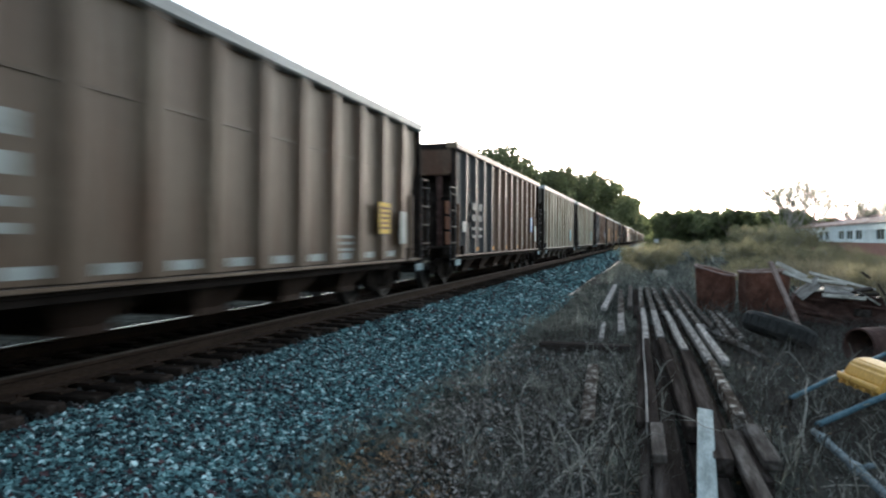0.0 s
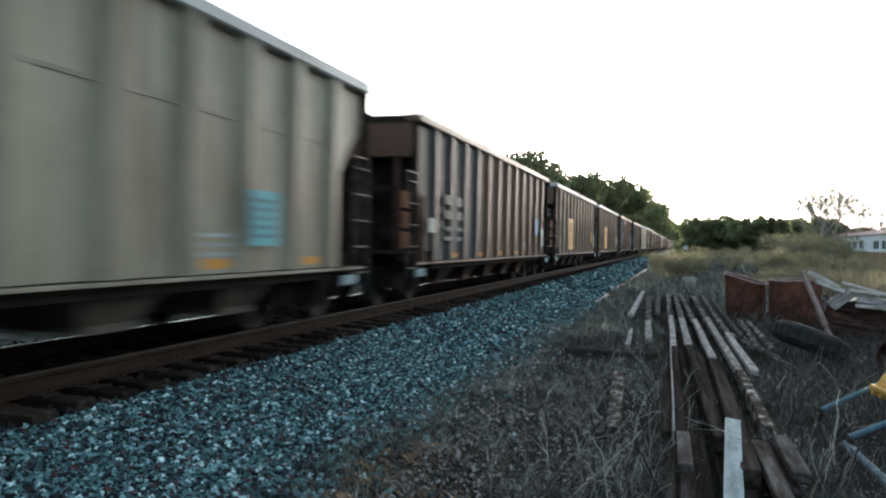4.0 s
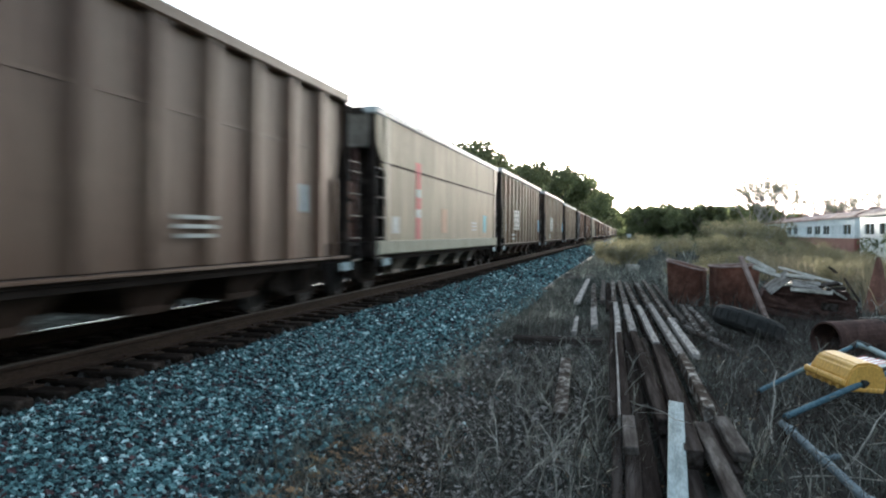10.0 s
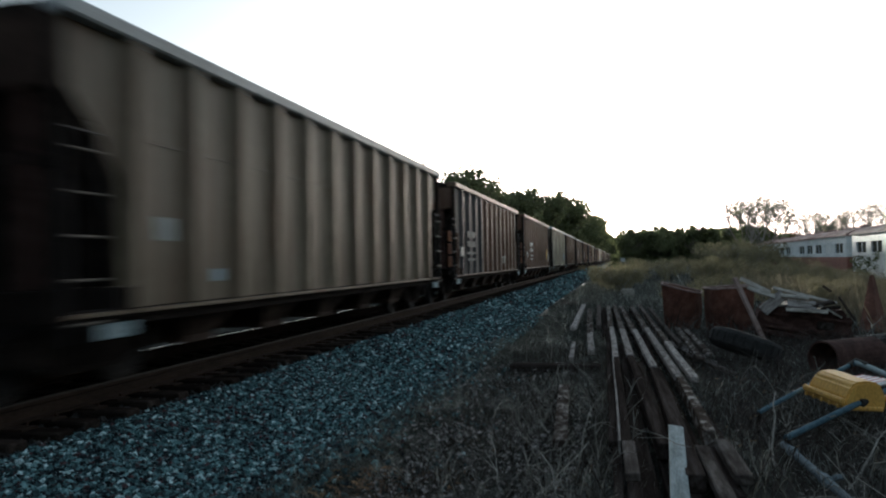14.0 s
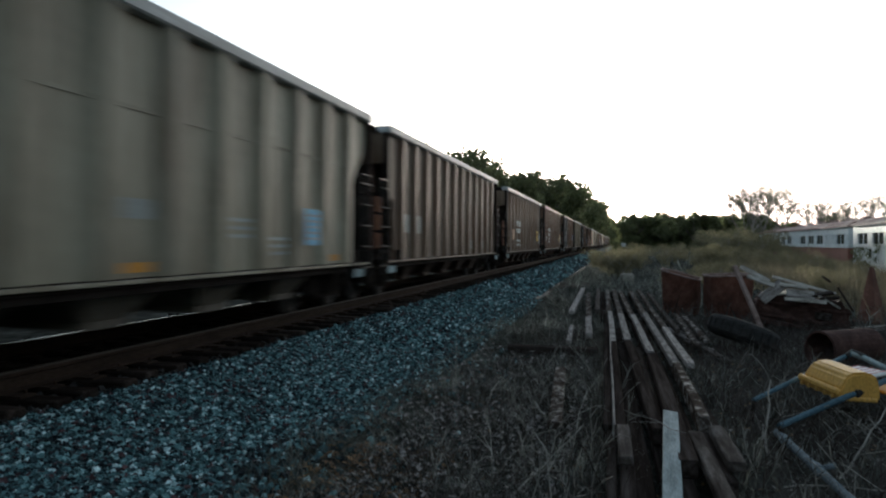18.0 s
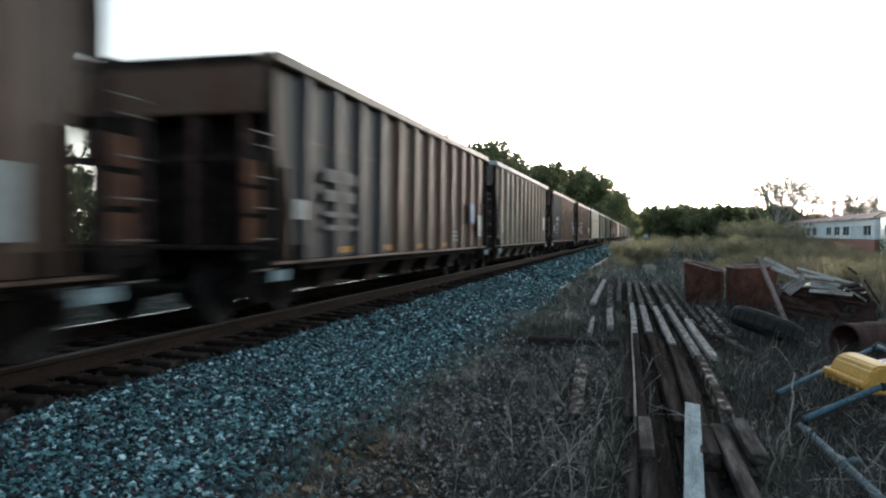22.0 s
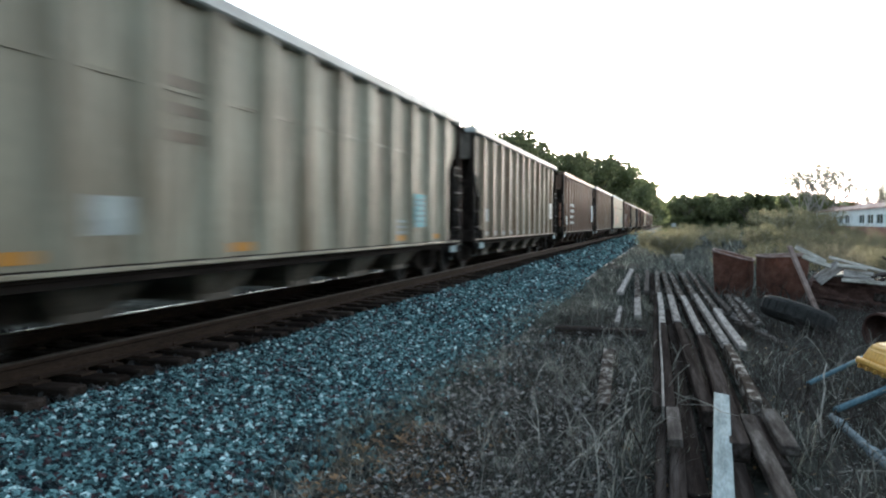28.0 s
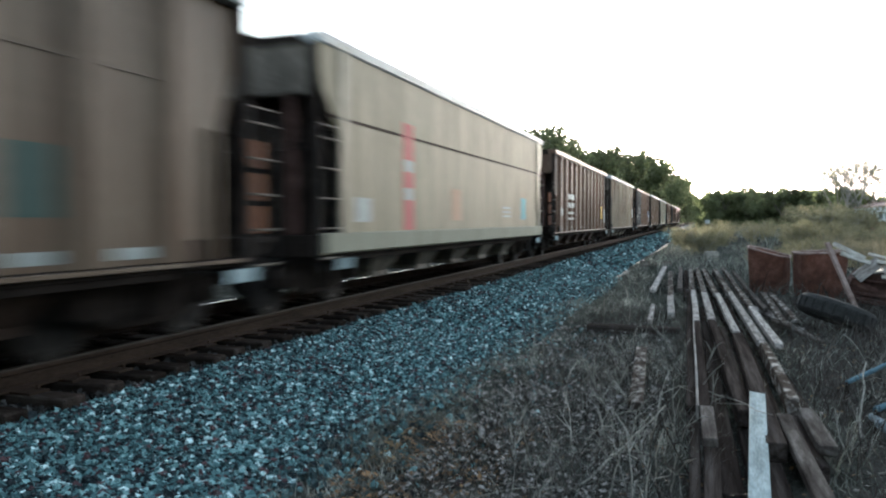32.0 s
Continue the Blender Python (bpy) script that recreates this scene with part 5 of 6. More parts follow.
def limbs(height, spread, count, levels, base, seed, lean=0.0):
    """A tapered trunk whose limbs fork; returns its mesh and the tips of its twigs."""
    r = random.Random(seed)
    bm = bmesh.new()
    tips = []

    def grow(p, d, length, rad, level):
        pts = [p]
        for i in range(3):
            d = (d + Vector((r.uniform(-1, 1), r.uniform(-1, 1), r.uniform(-0.5, 0.8))) * 0.13).normalized()
            pts.append(pts[-1] + d * length / 3)
        tube(bm, pts, rad, 6 if level == 0 else 4, 0.55)
        if level == levels:
            tips.append(pts[-1])
            return
        for k in range(count if level else count + 1):
            a = r.uniform(0, 2 * math.pi)
            t = r.uniform(0.45, 1.0)
            q = pts[1] + (pts[3] - pts[1]) * t
            e = (d + Vector((math.cos(a), math.sin(a), r.uniform(-0.1, 0.5))) * spread).normalized()
            grow(q, e, length * r.uniform(0.5, 0.75), rad * 0.5, level + 1)
            tips.append(q)
    grow(Vector((0, 0, -0.1)), Vector((lean, 0, 1)), height * 0.45, base, 0)
    return bm, tips


TREES = {}


def tree(kind, x, y, h, turn=0.0):
    """Trees of a kind share their meshes; every one is scaled to its height."""
    if kind not in TREES:
        if kind.startswith("leafy"):
            bm, tips = limbs(1.0, 0.75, 3, 2, 0.022, hash_of(kind))
            c = [tuple(t) for t in tips if t.z > 0.3]
            k = rng.choice(len(c), min(len(c), 26), replace=False)
            pts = np.array([c[i] for i in k]) * np.array([1.25, 1.25, 1.0])
            pts[:, 2] = pts[:, 2] / max(pts[:, 2].max(), 1e-3) * 0.88
            V, F = leaf_cloud(pts, rng.uniform(0.10, 0.17, len(pts)), 190, 0.021, 0.85, 0.3)
            TREES[kind] = (mesh_of("trunk", bm, BARK), raw("crown", V, F, LEAF))
        elif kind.startswith("low"):
            bm, tips = limbs(1.0, 0.9, 3, 2, 0.018, hash_of(kind))
            n = 34
            a, q = rng.uniform(0, 2 * np.pi, n), np.sqrt(rng.random(n)) * 0.42
            pts = np.stack([q * np.cos(a), q * np.sin(a), rng.uniform(0.08, 1.0, n) * (0.86 - 0.9 * q ** 2)], 1)
            V, F = leaf_cloud(pts, rng.uniform(0.09, 0.15, n), 200, 0.022, 0.9, 0.3)
            TREES[kind] = (mesh_of("trunk", bm, BARK), raw("crown", V, F, LEAF))
        elif kind.startswith("russet"):
            bm, tips = limbs(1.0, 0.7, 3, 2, 0.016, hash_of(kind))
            c = np.array([tuple(t) for t in tips if t.z > 0.25])
            V, F = leaf_cloud(c, rng.uniform(0.07, 0.13, len(c)), 90, 0.016)
            TREES[kind] = (mesh_of("trunk", bm, BARK), raw("crown", V, F, LITTER))
        elif kind.startswith("brush"):
            bm, tips = limbs(1.0, 1.0, 4, 2, 0.014, hash_of(kind))
            c = np.array([tuple(t) for t in tips]) * np.array([1.5, 1.5, 1.0])
            V, F = leaf_cloud(c, rng.uniform(0.08, 0.16, len(c)), 70, 0.014)
            TREES[kind] = (mesh_of("brushwood", bm, TWIG), raw("leaves", V, F, LEAF_DRY))
        else:
            bm, tips = limbs(1.0, 0.62, 4, 3, 0.012, hash_of(kind))
            c = np.array([tuple(t) for t in tips])
            c = c[c[:, 2] > 0.2]
            V, F = twig_cloud(c, 4, 0.06, 0.001)
            V2, F2 = leaf_cloud(c[::3], rng.uniform(0.03, 0.07, len(c[::3])), 4, 0.011)
            twigs = raw("twig_spray", V, F, TWIG)
            TREES[kind] = (mesh_of("branchwork", bm, TWIG), raw("last_leaves", V2, F2, LEAF_DRY), twigs)
    wood, leaves = TREES[kind][:2]
    label, cat, name = {"l": ("dull green young trees leafy to the ground", "tree", "tree") if kind.startswith("low") else ("dark green broadleaf tree in the woods behind the train", "tree", "tree"), "b": ("brown tangled brush with dry leaves", "bush", "bush"),
                        "r": ("small russet-leaved tree behind the old coaches", "tree", "russet_tree"),
                        "d": ("thin almost bare autumn tree with few leaves", "tree", "bare_tree")}[kind[0]]
    t = thing(name, label, cat, {"l": "woods along the track", "r": "trees behind the coaches", "b": "brush by the track", "d": "bare trees by the coaches"}[kind[0]], pose(x, y, -0.05, 0, 0, turn))
    part(wood.name.split(".")[0], wood, BARK, t).scale = (h, h, h)
    part(leaves.name.split(".")[0], leaves, LEAF, t).scale = (h, h, h)
    for fine in TREES[kind][2:]:
        spray = part(fine.name.split(".")[0], fine, TWIG, t)
        spray.scale = (h, h, h)
        tagged(spray, kind="stuff")
    return t


def hash_of(text):
    return sum((i + 3) * ord(c) for i, c in enumerate(text))


dice = random.Random(4)
# woods on the far side of the track, taller and denser further on: az (degrees from the track), distance, height
EDGE = [(-16.5, 58, 8.8), (-14.2, 68, 10.2), (-12.6, 75, 10.4), (-11.2, 84, 10.8), (-9.9, 96, 11.6), (-8.6, 110, 12.0), (-7.4, 125, 13.2), (-6.4, 145, 14.5), (-5.6, 165, 16.0),
        (-4.9, 190, 17.4), (-4.4, 215, 19.0), (-3.9, 245, 20.0), (-3.5, 280, 21.0)]
for i, (az, dist, h) in enumerate(EDGE):
    x = dist * math.tan(radians(az))
    tree("leafy%d" % (i % 4), x, dist, h * 1.06, dice.uniform(0, 360))
    for k in range(2):
        tree("leafy%d" % ((i + k + 1) % 4), x - dice.uniform(4, 16), dist + dice.uniform(-6, 10), h * dice.uniform(0.82, 1.02), dice.uniform(0, 360))
    for k in range(2):
        tree("low%d" % ((i + k) % 3), x + 1.5 - 3 * k, dist - 3 + 7 * k, h * 0.62, dice.uniform(0, 360))
# lower trees close behind the train, and the last ones stepping down to the end of the straight
for i in range(17):
    tree("low%d" % (i % 3), -19.0 - dice.uniform(0, 5), -8 + 4.2 * i + dice.uniform(-1, 1), dice.uniform(6.0, 7.8), dice.uniform(0, 360))
for i, (az, d, el) in enumerate([(-3.1, 330, 4.2), (-2.75, 360, 3.7), (-2.5, 400, 3.1), (-2.35, 430, 2.7), (-2.1, 470, 2.6), (-1.85, 520, 2.4), (-1.6, 560, 2.3), (-1.3, 600, 2.15), (-1.0, 640, 2.0), (-0.7, 660, 1.85), (-0.4, 660, 1.8), (-0.1, 670, 1.75), (0.2, 660, 1.7)]):
    for k in range(2):
        tree("low%d" % ((i + k) % 3), d * math.tan(radians(az - 0.12 * k)), d + 12 * k, (1.65 + d * math.tan(radians(el))) * (1.06 - 0.1 * k), dice.uniform(0, 360))
# the end of the straight and the far woods beyond the yard
for i in range(46):
    x = 1.6 + i * 0.46 + dice.uniform(-0.5, 0.5)
    d = 128 + dice.uniform(-8, 30)
    tree("low%d" % (i % 3), x * d / 130, d, d / 130 * (6.5 + 0.7 * math.sin(i * 0.62)) * dice.uniform(0.78, 1.1), dice.uniform(0, 360))
for i in range(26):
    tree("low%d" % (i % 3), 24 + i * 5 + dice.uniform(-2, 2), 170 + dice.uniform(-15, 25), dice.uniform(6, 9), dice.uniform(0, 360))
# unseen trees added behind and beside the eye, to dim the train's near faces
for i in range(22):
    x = -34 + 3.1 * i + dice.uniform(-1, 1)
    if not -13 < x < 0:
        tree("low%d" % (i % 3), x, -19 - dice.uniform(0, 9) + 0.012 * x * x, dice.uniform(9.5, 12.5), dice.uniform(0, 360))
for i in range(7):
    tree("low%d" % (i % 3), 24 + dice.uniform(0, 5), -12 + 4.6 * i, dice.uniform(8, 10.5), dice.uniform(0, 360))
# brush on the yard side
for i, (x, y, h) in enumerate([(-0.1, 35.4, 1.7), (-0.45, 36.0, 1.9), (0.3, 36.4, 1.8), (-0.15, 37.2, 2.2), (0.45, 38.2, 1.95), (-0.7, 38.4, 1.8)]):
    tree("brush%d" % (i % 3), x, y, h, 70 * i)
for i in range(70):
    d = dice.uniform(34, 95)
    a = dice.uniform(0.3, 13)
    tree("brush%d" % (i % 3), d * math.tan(radians(a)), d, dice.uniform(1.5, 2.3), dice.uniform(0, 360))
for i in range(16):
    d = dice.uniform(20, 34)
    a = dice.uniform(4, 17)
    tree("brush%d" % (i % 3), d * math.tan(radians(a)), d, dice.uniform(0.8, 1.5), dice.uniform(0, 360))
# bare trees behind the coaches
for i, (az, d, h) in enumerate([(8.3, 82, 6.6), (8.8, 80, 7.3), (9.2, 88, 7.8), (9.5, 83, 7.4), (9.9, 80, 7.0), (10.3, 86, 7.4), (10.8, 84, 6.4), (11.2, 88, 6.0), (11.7, 95, 5.2), (12.4, 90, 5.4), (13.0, 94, 6.3), (13.6, 90, 5.6), (14.2, 96, 6.6), (14.8, 91, 5.9), (15.4, 95, 7.0), (16.1, 92, 6.2), (16.8, 96, 7.2), (17.5, 92, 6.6), (18.3, 96, 7.0)]):
    tree("dead%d" % (i % 3), d * math.tan(radians(az)), d, h * 1.42, dice.uniform(0, 360))
# a trunk grown over with creeper, and a low one beside it
tree("low1", 84 * math.tan(radians(8.75)), 84, 5.6, 40)
tree("low2", 86 * math.tan(radians(10.4)), 86, 4.8, 130)


# ---- dry grass, leaf litter and dead weeds ----
def blades(n, place, length, width, lean):
    """Thin bent blades, each of two tapering quads."""
    x, y = place(n)
    z = ground_z(x, y) - 0.01
    L = length * rng.uniform(0.4, 1.3, n)
    a = rng.uniform(0, 2 * np.pi, n)
    b = rng.uniform(0, 2 * np.pi, n)
    le = lean * rng.uniform(0.2, 1.4, n)
    w = width * rng.uniform(0.6, 1.4, n)
    root = np.stack([x, y, z], 1)
    dirn = np.stack([np.cos(a) * np.sin(le), np.sin(a) * np.sin(le), np.cos(le)], 1)
    bend = np.stack([np.cos(a), np.sin(a), -0.6 * np.ones(n)], 1) * (L * 0.35 * rng.random(n))[:, None]
    side = np.stack([np.cos(b), np.sin(b), np.zeros(n)], 1) * w[:, None]
    mid = root + dirn * (L * 0.55)[:, None]
    tip = root + dirn * L[:, None] + bend
    V = np.stack([root - side, root + side, mid + side * 0.7, mid - side * 0.7, tip + side * 0.15, tip - side * 0.15], 1).reshape(-1, 3)
    k = 6 * np.arange(n)[:, None]
    F = np.concatenate([k + np.array([[0, 1, 2, 3]]), k + np.array([[3, 2, 4, 5]])])
    return V, F


def join(name, chunks, mat, label, category):
    V, F, k = [], [], 0
    for v, f in chunks:
        V.append(v)
        F.append(f + k)
        k += len(v)
    return tagged(new(name, raw(name, np.concatenate(V), np.concatenate(F), mat)), label, category, kind="stuff")


def area(xa, xb, ya, yb, power=1.0, tufts=0):
    def f(n):
        if tufts:
            cx, cy = rng.uniform(xa, xb, tufts), ya + (yb - ya) * rng.random(tufts) ** power
            i = rng.integers(0, tufts, n)
            return cx[i] + rng.normal(0, 0.08, n), cy[i] + rng.normal(0, 0.08, n)
        return rng.uniform(xa, xb, n), ya + (yb - ya) * rng.random(n) ** power
    return f


join("dry_grass", [blades(14000, area(-2.4, 4.5, -8, 2.9), 0.2, 0.003, 1.3), blades(9000, area(-2.2, -0.1, 2.8, 11, 1.2), 0.14, 0.004, 1.6), blades(22000, area(-2.3, 0.1, 2.6, 14, 1.3), 0.13, 0.0025, 1.4), blades(26000, area(-2.45, 0.0, 3, 16, 1.0, 520), 0.17, 0.0022, 1.0), blades(260, area(-1.6, 0.1, 3.4, 10), 0.5, 0.002, 1.3), blades(400, area(0.8, 3, 3.4, 10), 0.5, 0.002, 1.3), blades(3000, area(-2.75, -2.3, 3, 20), 0.16, 0.0025, 0.9),
                   blades(6500, area(-2.2, 0.2, 12, 36), 0.22, 0.006, 0.8), blades(6000, area(0.8, 6.5, 3, 20, 1.0), 0.22, 0.0035, 0.9),
                   blades(9000, area(1.0, 14, 16, 50), 0.5, 0.010, 0.7), blades(1800, area(0.85, 4.5, 3, 12, 1.0, 60), 0.38, 0.003, 0.7),
                   blades(5000, area(-2.0, 2.5, 25, 50), 0.5, 0.01, 0.7), blades(9000, area(-0.6, 1.0, 5, 26), 0.2, 0.003, 0.8), blades(10000, area(3, 30, 45, 120), 1.0, 0.03, 0.5)],
     STRAW, "dry grey-brown grass and thatch over the yard", "grass")


OCHRE = translucent(island_colors(material("ochre_seed_grass", [(0.12, 0.10, 0.064), (0.20, 0.172, 0.115), (0.30, 0.265, 0.185)], 0.8, 0.9, 0, 0, 20, (1, 1, 1), 0, 0.0), 0.5))
join("tall_grass", [blades(9000, area(4.5, 11, 22, 46, 1.0, 260), 0.95, 0.009, 0.35), blades(5000, area(5.0, 9.5, 17, 30, 1.0, 160), 0.8, 0.007, 0.4), blades(1500, area(1.5, 6, 26, 40, 1.0, 60), 0.7, 0.009, 0.4)],
     OCHRE, "tall ochre seed grass before the old coaches", "grass")
join("brambles", [blades(20000, area(0.85, 6, 3.2, 17), 0.42, 0.004, 1.25), blades(9000, area(-1.7, 0.1, 3.6, 14), 0.35, 0.003, 1.25), blades(2500, area(0.85, 3.5, 3.2, 9), 0.35, 0.004, 1.4)], BRAMBLE, "dark tangled bramble stems in the weeds", "brambles")


def litter(n, place, size, lift=0.03):
    x, y = place(n)
    z = ground_z(x, y) + 0.01 + lift * rng.random(n)
    a = rng.uniform(0, 2 * np.pi, n)
    s = size * rng.uniform(0.5, 1.4, n)
    p = np.stack([x, y, z], 1)
    u = np.stack([np.cos(a), np.sin(a), rng.uniform(-0.5, 0.5, n)], 1) * s[:, None]
    w = np.stack([-np.sin(a), np.cos(a), rng.uniform(-0.5, 0.5, n)], 1) * s[:, None] * 0.6
    V = np.stack([p - u, p + w, p + u, p - w], 1).reshape(-1, 3)
    return V, np.arange(4 * n).reshape(-1, 4)


join("wood_chips", [litter(2600, area(-1.8, -0.35, 3.8, 7.5), 0.022, 0.08), litter(1600, area(-2.1, -0.3, 6.5, 12), 0.03, 0.09), litter(500, area(0.9, 2.6, 3.8, 8), 0.02)], WOOD_PALE, "pale chips and broken twigs on the ground", "wood chips")
join("fallen_leaves", [litter(1300, area(-2.25, -1.2, 3.8, 5.9, 0.9), 0.026), litter(1500, area(-2.5, 3.5, 3, 14), 0.022)], LITTER, "brown fallen leaves on the grass", "leaves")


def weed(x, y, h, seed, thick=1.0):
    """A dead forked stalk."""
    r = random.Random(seed)
    bm = bmesh.new()
    p = Vector((0, 0, -0.03))
    pts = [p]
    d = Vector((r.uniform(-0.4, 0.4), r.uniform(-0.4, 0.4), 1)).normalized()
    for i in range(4):
        d = (d + Vector((r.uniform(-0.3, 0.3), r.uniform(-0.3, 0.3), r.uniform(-0.15, 0.1)))).normalized()
        pts.append(pts[-1] + d * h / 4)
    tube(bm, pts, 0.006 * thick, 5, 0.4)
    for k in range(r.randint(1, 3)):
        q = pts[r.randint(1, 3)]
        e = (d + Vector((r.uniform(-1, 1), r.uniform(-1, 1), r.uniform(-0.4, 0.6)))).normalized()
        tube(bm, [q, q + e * h * 0.25, q + (e + Vector((0, 0, -0.3))) * h * 0.45], 0.004 * thick, 4, 0.3)
    ob = new("dead_weed", mesh_of("dead_weed", bm, STALK))
    ob.matrix_basis = pose(x, y, float(ground_z(np.array(x), np.array(y))))
    tagged(ob, "pale dead weed stalk standing in dry grass", "weed", "dead weeds by the timber pile")


for i in range(64):
    u = dice.random()
    if u < 0.5:
        weed(dice.uniform(-1.4, 0.0), dice.uniform(4.2, 9.5), dice.uniform(0.2, 0.62), i)
    elif u < 0.85:
        weed(dice.uniform(0.85, 2.8), dice.uniform(3.8, 9.5), dice.uniform(0.2, 0.55), i)
    else:
        weed(dice.uniform(-2.2, -0.6), dice.uniform(9, 18), dice.uniform(0.4, 1.0), i)


for i in range(16):
    weed(dice.uniform(-0.95, -0.12), dice.uniform(4.3, 10.5), dice.uniform(0.35, 0.75), 400 + i, 1.0)
for i, (x, y) in enumerate([(-0.42, 4.75), (-0.36, 4.35), (-0.55, 4.5), (-0.3, 5.1), (-0.62, 5.3), (-0.25, 4.1), (1.05, 4.6), (1.2, 5.2), (1.0, 5.9), (1.55, 5.4), (1.75, 6.2)]):
    weed(x, y, dice.uniform(0.35, 0.6), 300 + i, 1.2)


def vine(x, y, reach, rise, seed):
    """A dead trailing stem that leaves the ground, arches over and comes down again."""
    r = random.Random(seed)
    a = r.uniform(0, 2 * math.pi)
    u, w = Vector((math.cos(a), math.sin(a), 0)), Vector((-math.sin(a), math.cos(a), 0))
    bow = r.uniform(-0.25, 0.25)
    skew = r.uniform(0.7, 1.5)
    bm = bmesh.new()
    pts = [u * (reach * (k / 9 - 0.5)) + w * (bow * reach * math.sin(math.pi * k / 9)) + Vector((r.uniform(-0.012, 0.012), r.uniform(-0.012, 0.012), rise * math.sin(math.pi * (k / 9) ** skew) - 0.02)) for k in range(10)]
    tube(bm, pts, r.uniform(0.0025, 0.0055), 5, 0.45)
    for k in range(r.randint(2, 5)):
        q = pts[r.randint(2, 8)]
        e = Vector((r.uniform(-1, 1), r.uniform(-1, 1), r.uniform(0.1, 1.1))).normalized()
        n = r.uniform(0.1, 0.3) * reach
        tube(bm, [q, q + e * n * 0.5, q + e * n + Vector((0, 0, -0.1 * n))], 0.003, 4, 0.4)
    ob = new("dead_vine", mesh_of("dead_vine", bm, STALK if seed % 5 < 2 else WOOD if seed % 5 < 4 else WOOD_DARK))
    ob.matrix_basis = pose(x, y, float(ground_z(np.array(x), np.array(y))))
    tagged(ob, "grey dead vine arching over the dry grass", "vine", "dead vines by the timber pile")


for i in range(34):
    vine(dice.uniform(-1.25, -0.12), dice.uniform(3.9, 8.2), dice.uniform(0.4, 1.1), dice.uniform(0.08, 0.45), 500 + i)
for i in range(40):
    vine(dice.uniform(0.95, 2.9), dice.uniform(3.9, 9.5), dice.uniform(0.5, 1.2), dice.uniform(0.06, 0.4), 600 + i)


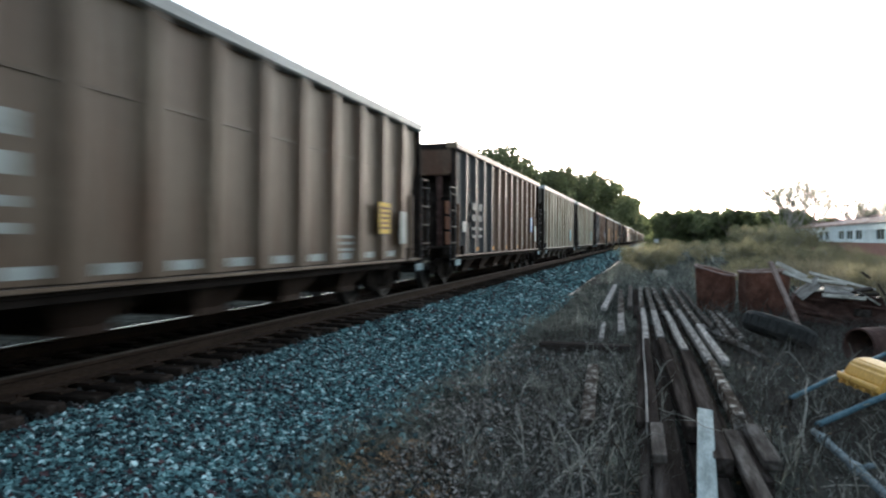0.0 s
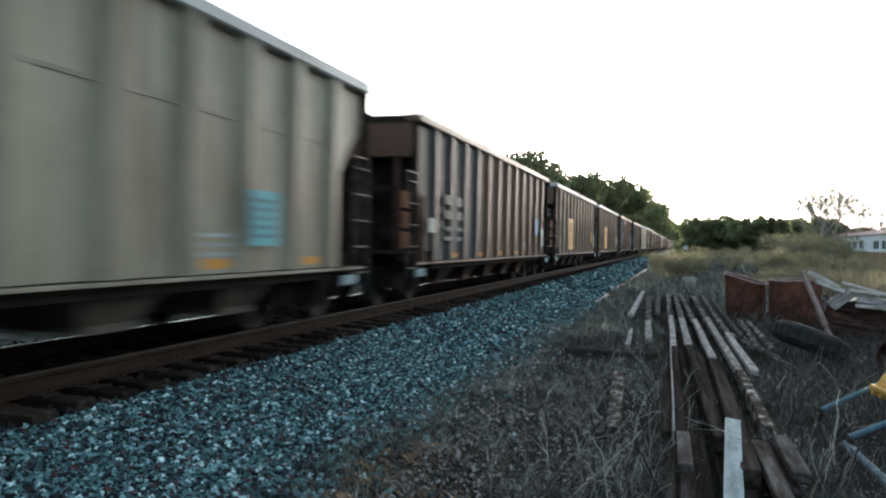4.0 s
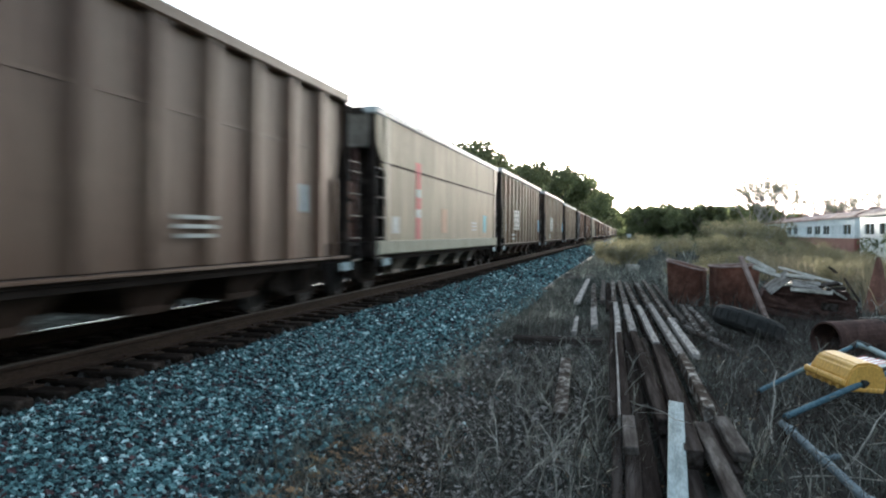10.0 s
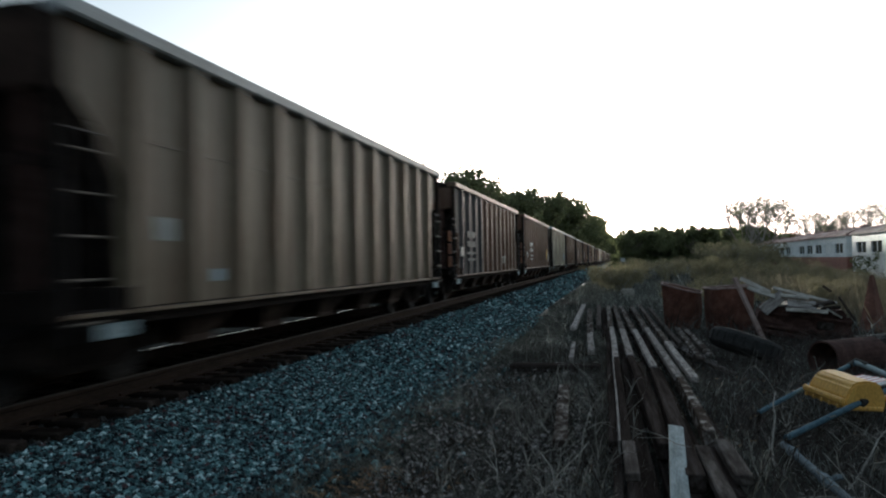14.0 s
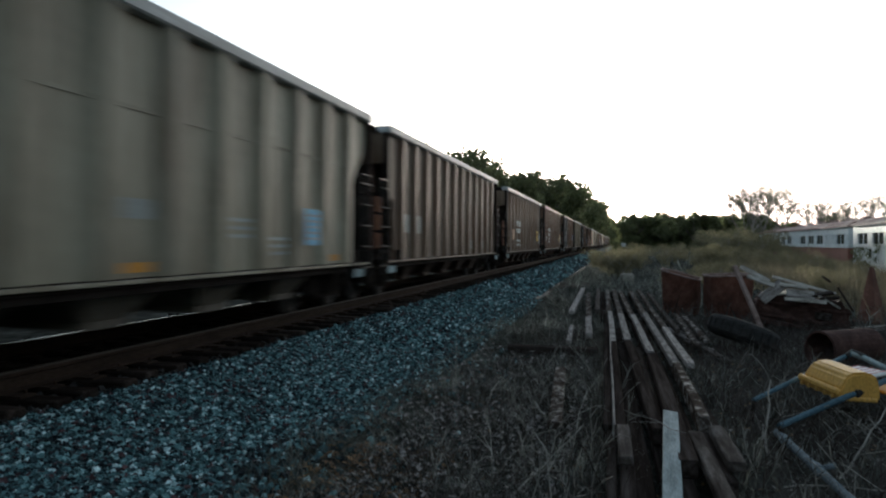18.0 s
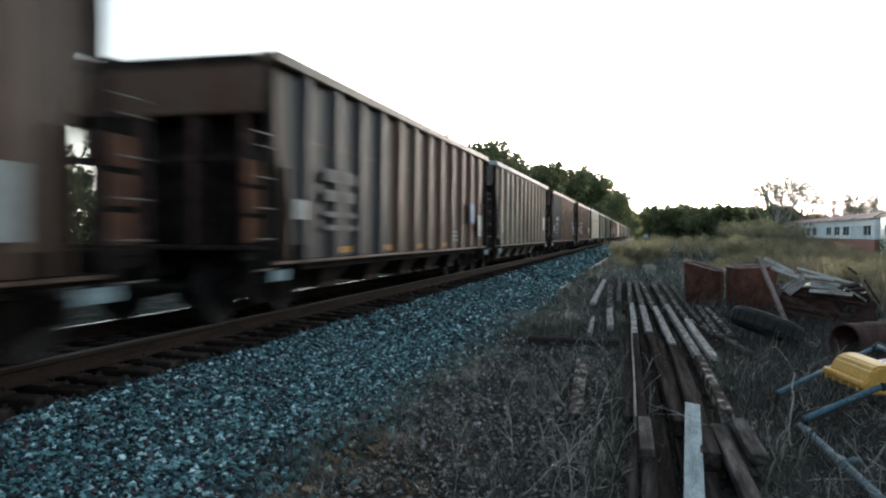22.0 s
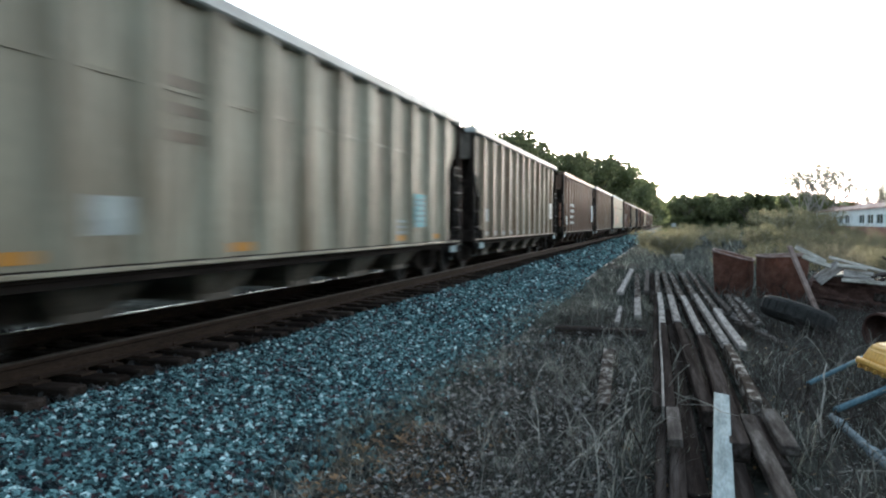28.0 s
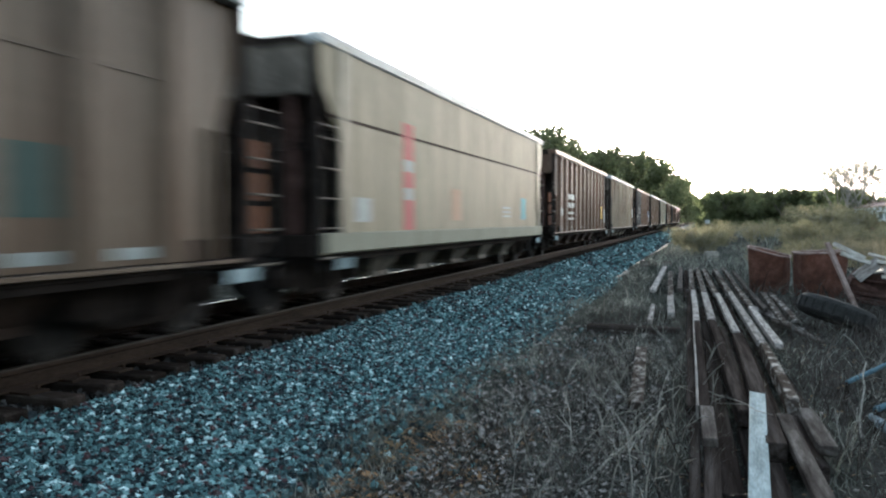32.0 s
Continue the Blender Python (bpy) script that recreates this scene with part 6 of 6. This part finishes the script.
# ---- the old coaches across the yard ----
def coach(x, y, length, az, lower, label, upper=None):
    """A coach body on the ground; its long side faces the yard. Local y runs along it, -x is the yard side."""
    t = thing("passenger_coach", label, "coach", "old coaches across the yard", pose(x, y, -0.28, 0, 0, -az))
    L = length
    band = upper or FADED_BLUE
    part("lower_wall", boxes((0.0, 2.9, 0, L, 0.55, 1.72), bevel=0.02), lower, t, "dull lower side")
    n = int(L / 2.5)
    step = (L - 0.9) / (n - 1)
    # the window band: broad posts, a sill rail and a head rail, panes set back between them
    part("sill_rail", boxes((-0.01, 2.91, 0, L, 1.72, 1.95), bevel=0.01), band, t)
    part("head_rail", boxes((-0.01, 2.91, 0, L, 2.5, 2.90), bevel=0.01), band, t)
    post = mesh_of("window_post", boxes((0.0, 0.1, -0.45, 0.45, 1.95, 2.5), bevel=0.01), band)
    pane = mesh_of("window_pane", boxes((0.05, 0.06, -step / 2 + 0.45, step / 2 - 0.45, 1.95, 2.5)), GLASS)
    cover = mesh_of("window_cover", boxes((0.03, 0.05, -step / 2 + 0.45, step / 2 - 0.45, 1.95, 2.5)), FADED_BLUE)
    bar = mesh_of("glazing_bar", boxes((0.03, 0.05, -0.03, 0.03, 1.95, 2.5)), band)
    for k in range(n):
        part("window_post", post, band, t, at=pose(0, 0.45 + k * step, 0))
    for k in range(n - 1):
        if k % 4 == 1:
            part("window_cover", cover, FADED_BLUE, t, "boarded-up window", at=pose(0, 0.45 + (k + 0.5) * step, 0))
            continue
        w = part("window_pane", pane, GLASS, t, at=pose(0, 0.45 + (k + 0.5) * step, 0))
        part("glazing_bar", bar, band, w)
    part("far_wall", boxes((2.8, 2.9, 0, L, 1.95, 2.5)), band, t)
    for y0 in (0.0, L - 0.08):
        part("end_wall", boxes((0.1, 2.8, y0, y0 + 0.08, 1.95, 2.5)), band, t)
    bm = bmesh.new()
    prism(bm, [(-0.12, 2.90), (-0.10, 2.99), (0.35, 3.22), (0.95, 3.36), (1.45, 3.4), (1.95, 3.36), (2.55, 3.22), (3.0, 2.99), (3.02, 2.90)], "y", -0.15, L + 0.15)
    part("roof", bm, ROOF, t, "rust-stained curved tin roof")
    for k in range(int(L / 4)):
        part("roof_vent", boxes((1.2, 1.7, 2 + 4 * k - 0.2, 2 + 4 * k + 0.2, 3.36, 3.55), bevel=0.03), ROOF, t)
    for y0 in (1.5, L - 2.5):
        part("bogie", boxes((0.3, 2.6, y0, y0 + 1.6, 0.2, 0.56), bevel=0.06), STEEL_DARK, t)
    part("skirt", boxes((0.15, 2.75, 0.1, L - 0.1, 0.2, 0.55), bevel=0.02), STEEL_DARK, t)
    return t


coach(12.48, 47.0, 26.0, 2.0, RED_WALL, "old white-over-red passenger coach with rusty roof")
coach(13.45, 74.6, 26.0, 2.0, RED_WALL, "old white-over-red passenger coach with rusty roof")
near_coach = coach(11.45, 19.9, 25.6, 2.0, WHITE, "old white passenger coach overgrown with ivy", WHITE)
V, F = leaf_cloud(np.stack([rng.uniform(-0.15, 0.1, 46), rng.uniform(20.5, 25.3, 46), rng.uniform(0.7, 1.85, 46)], 1), rng.uniform(0.08, 0.28, 46), 40, 0.05)
part("ivy", raw("ivy", V, F, LEAF), LEAF, near_coach, "ivy climbing the lower side")
# a russet tree behind the coaches and brown brush before them
for x0, y0, h in ((15.2, 78.0, 5.0), (16.0, 79.5, 4.7)):
    tree("russet0", x0, y0, h, x0 * 40)
for i in range(20):
    d = dice.uniform(56, 72)
    tree("brush%d" % (i % 3), d * math.tan(radians(dice.uniform(6.2, 10.2))), d, dice.uniform(3.2, 4.0), dice.uniform(0, 360))
for i in range(60):
    d = dice.uniform(30, 62)
    tree("brush%d" % (i % 3), dice.uniform(7.5, 11.4) * (0.72 + 0.006 * d), d, dice.uniform(1.0, 1.5), dice.uniform(0, 360))


def motions():
    """The train runs towards the eye; every wheelset rolls while it is near."""
    for i, car in enumerate(TRAIN):
        at0 = car.matrix_basis.copy()
        walk(car, [(t, Matrix.Translation((0, -run(t), 0)) @ at0) for t in [float(q) for q in range(33)]])
        y0 = at0.translation.y
        near = [k / FPS for k in range(1, 32 * FPS) if -4 < y0 - run(k / FPS) < 30]
        if not near:
            continue
        for truck in [o for o in car.children if o.name.startswith("truck")]:
            for ws in [o for o in truck.children if o.name.startswith("wheelset")]:
                p0 = ws.matrix_basis.translation.copy()
                def turned(t):
                    return Matrix.Translation(p0) @ pose(0, 0, 0, math.degrees(run(t) - run(near[0])) / 0.457)
                first, last = Matrix.Translation(p0), turned(near[-1])
                walk(ws, [(0.0, first)] + [(t, turned(t)) for t in near] + [(32.0, last)])


motions()
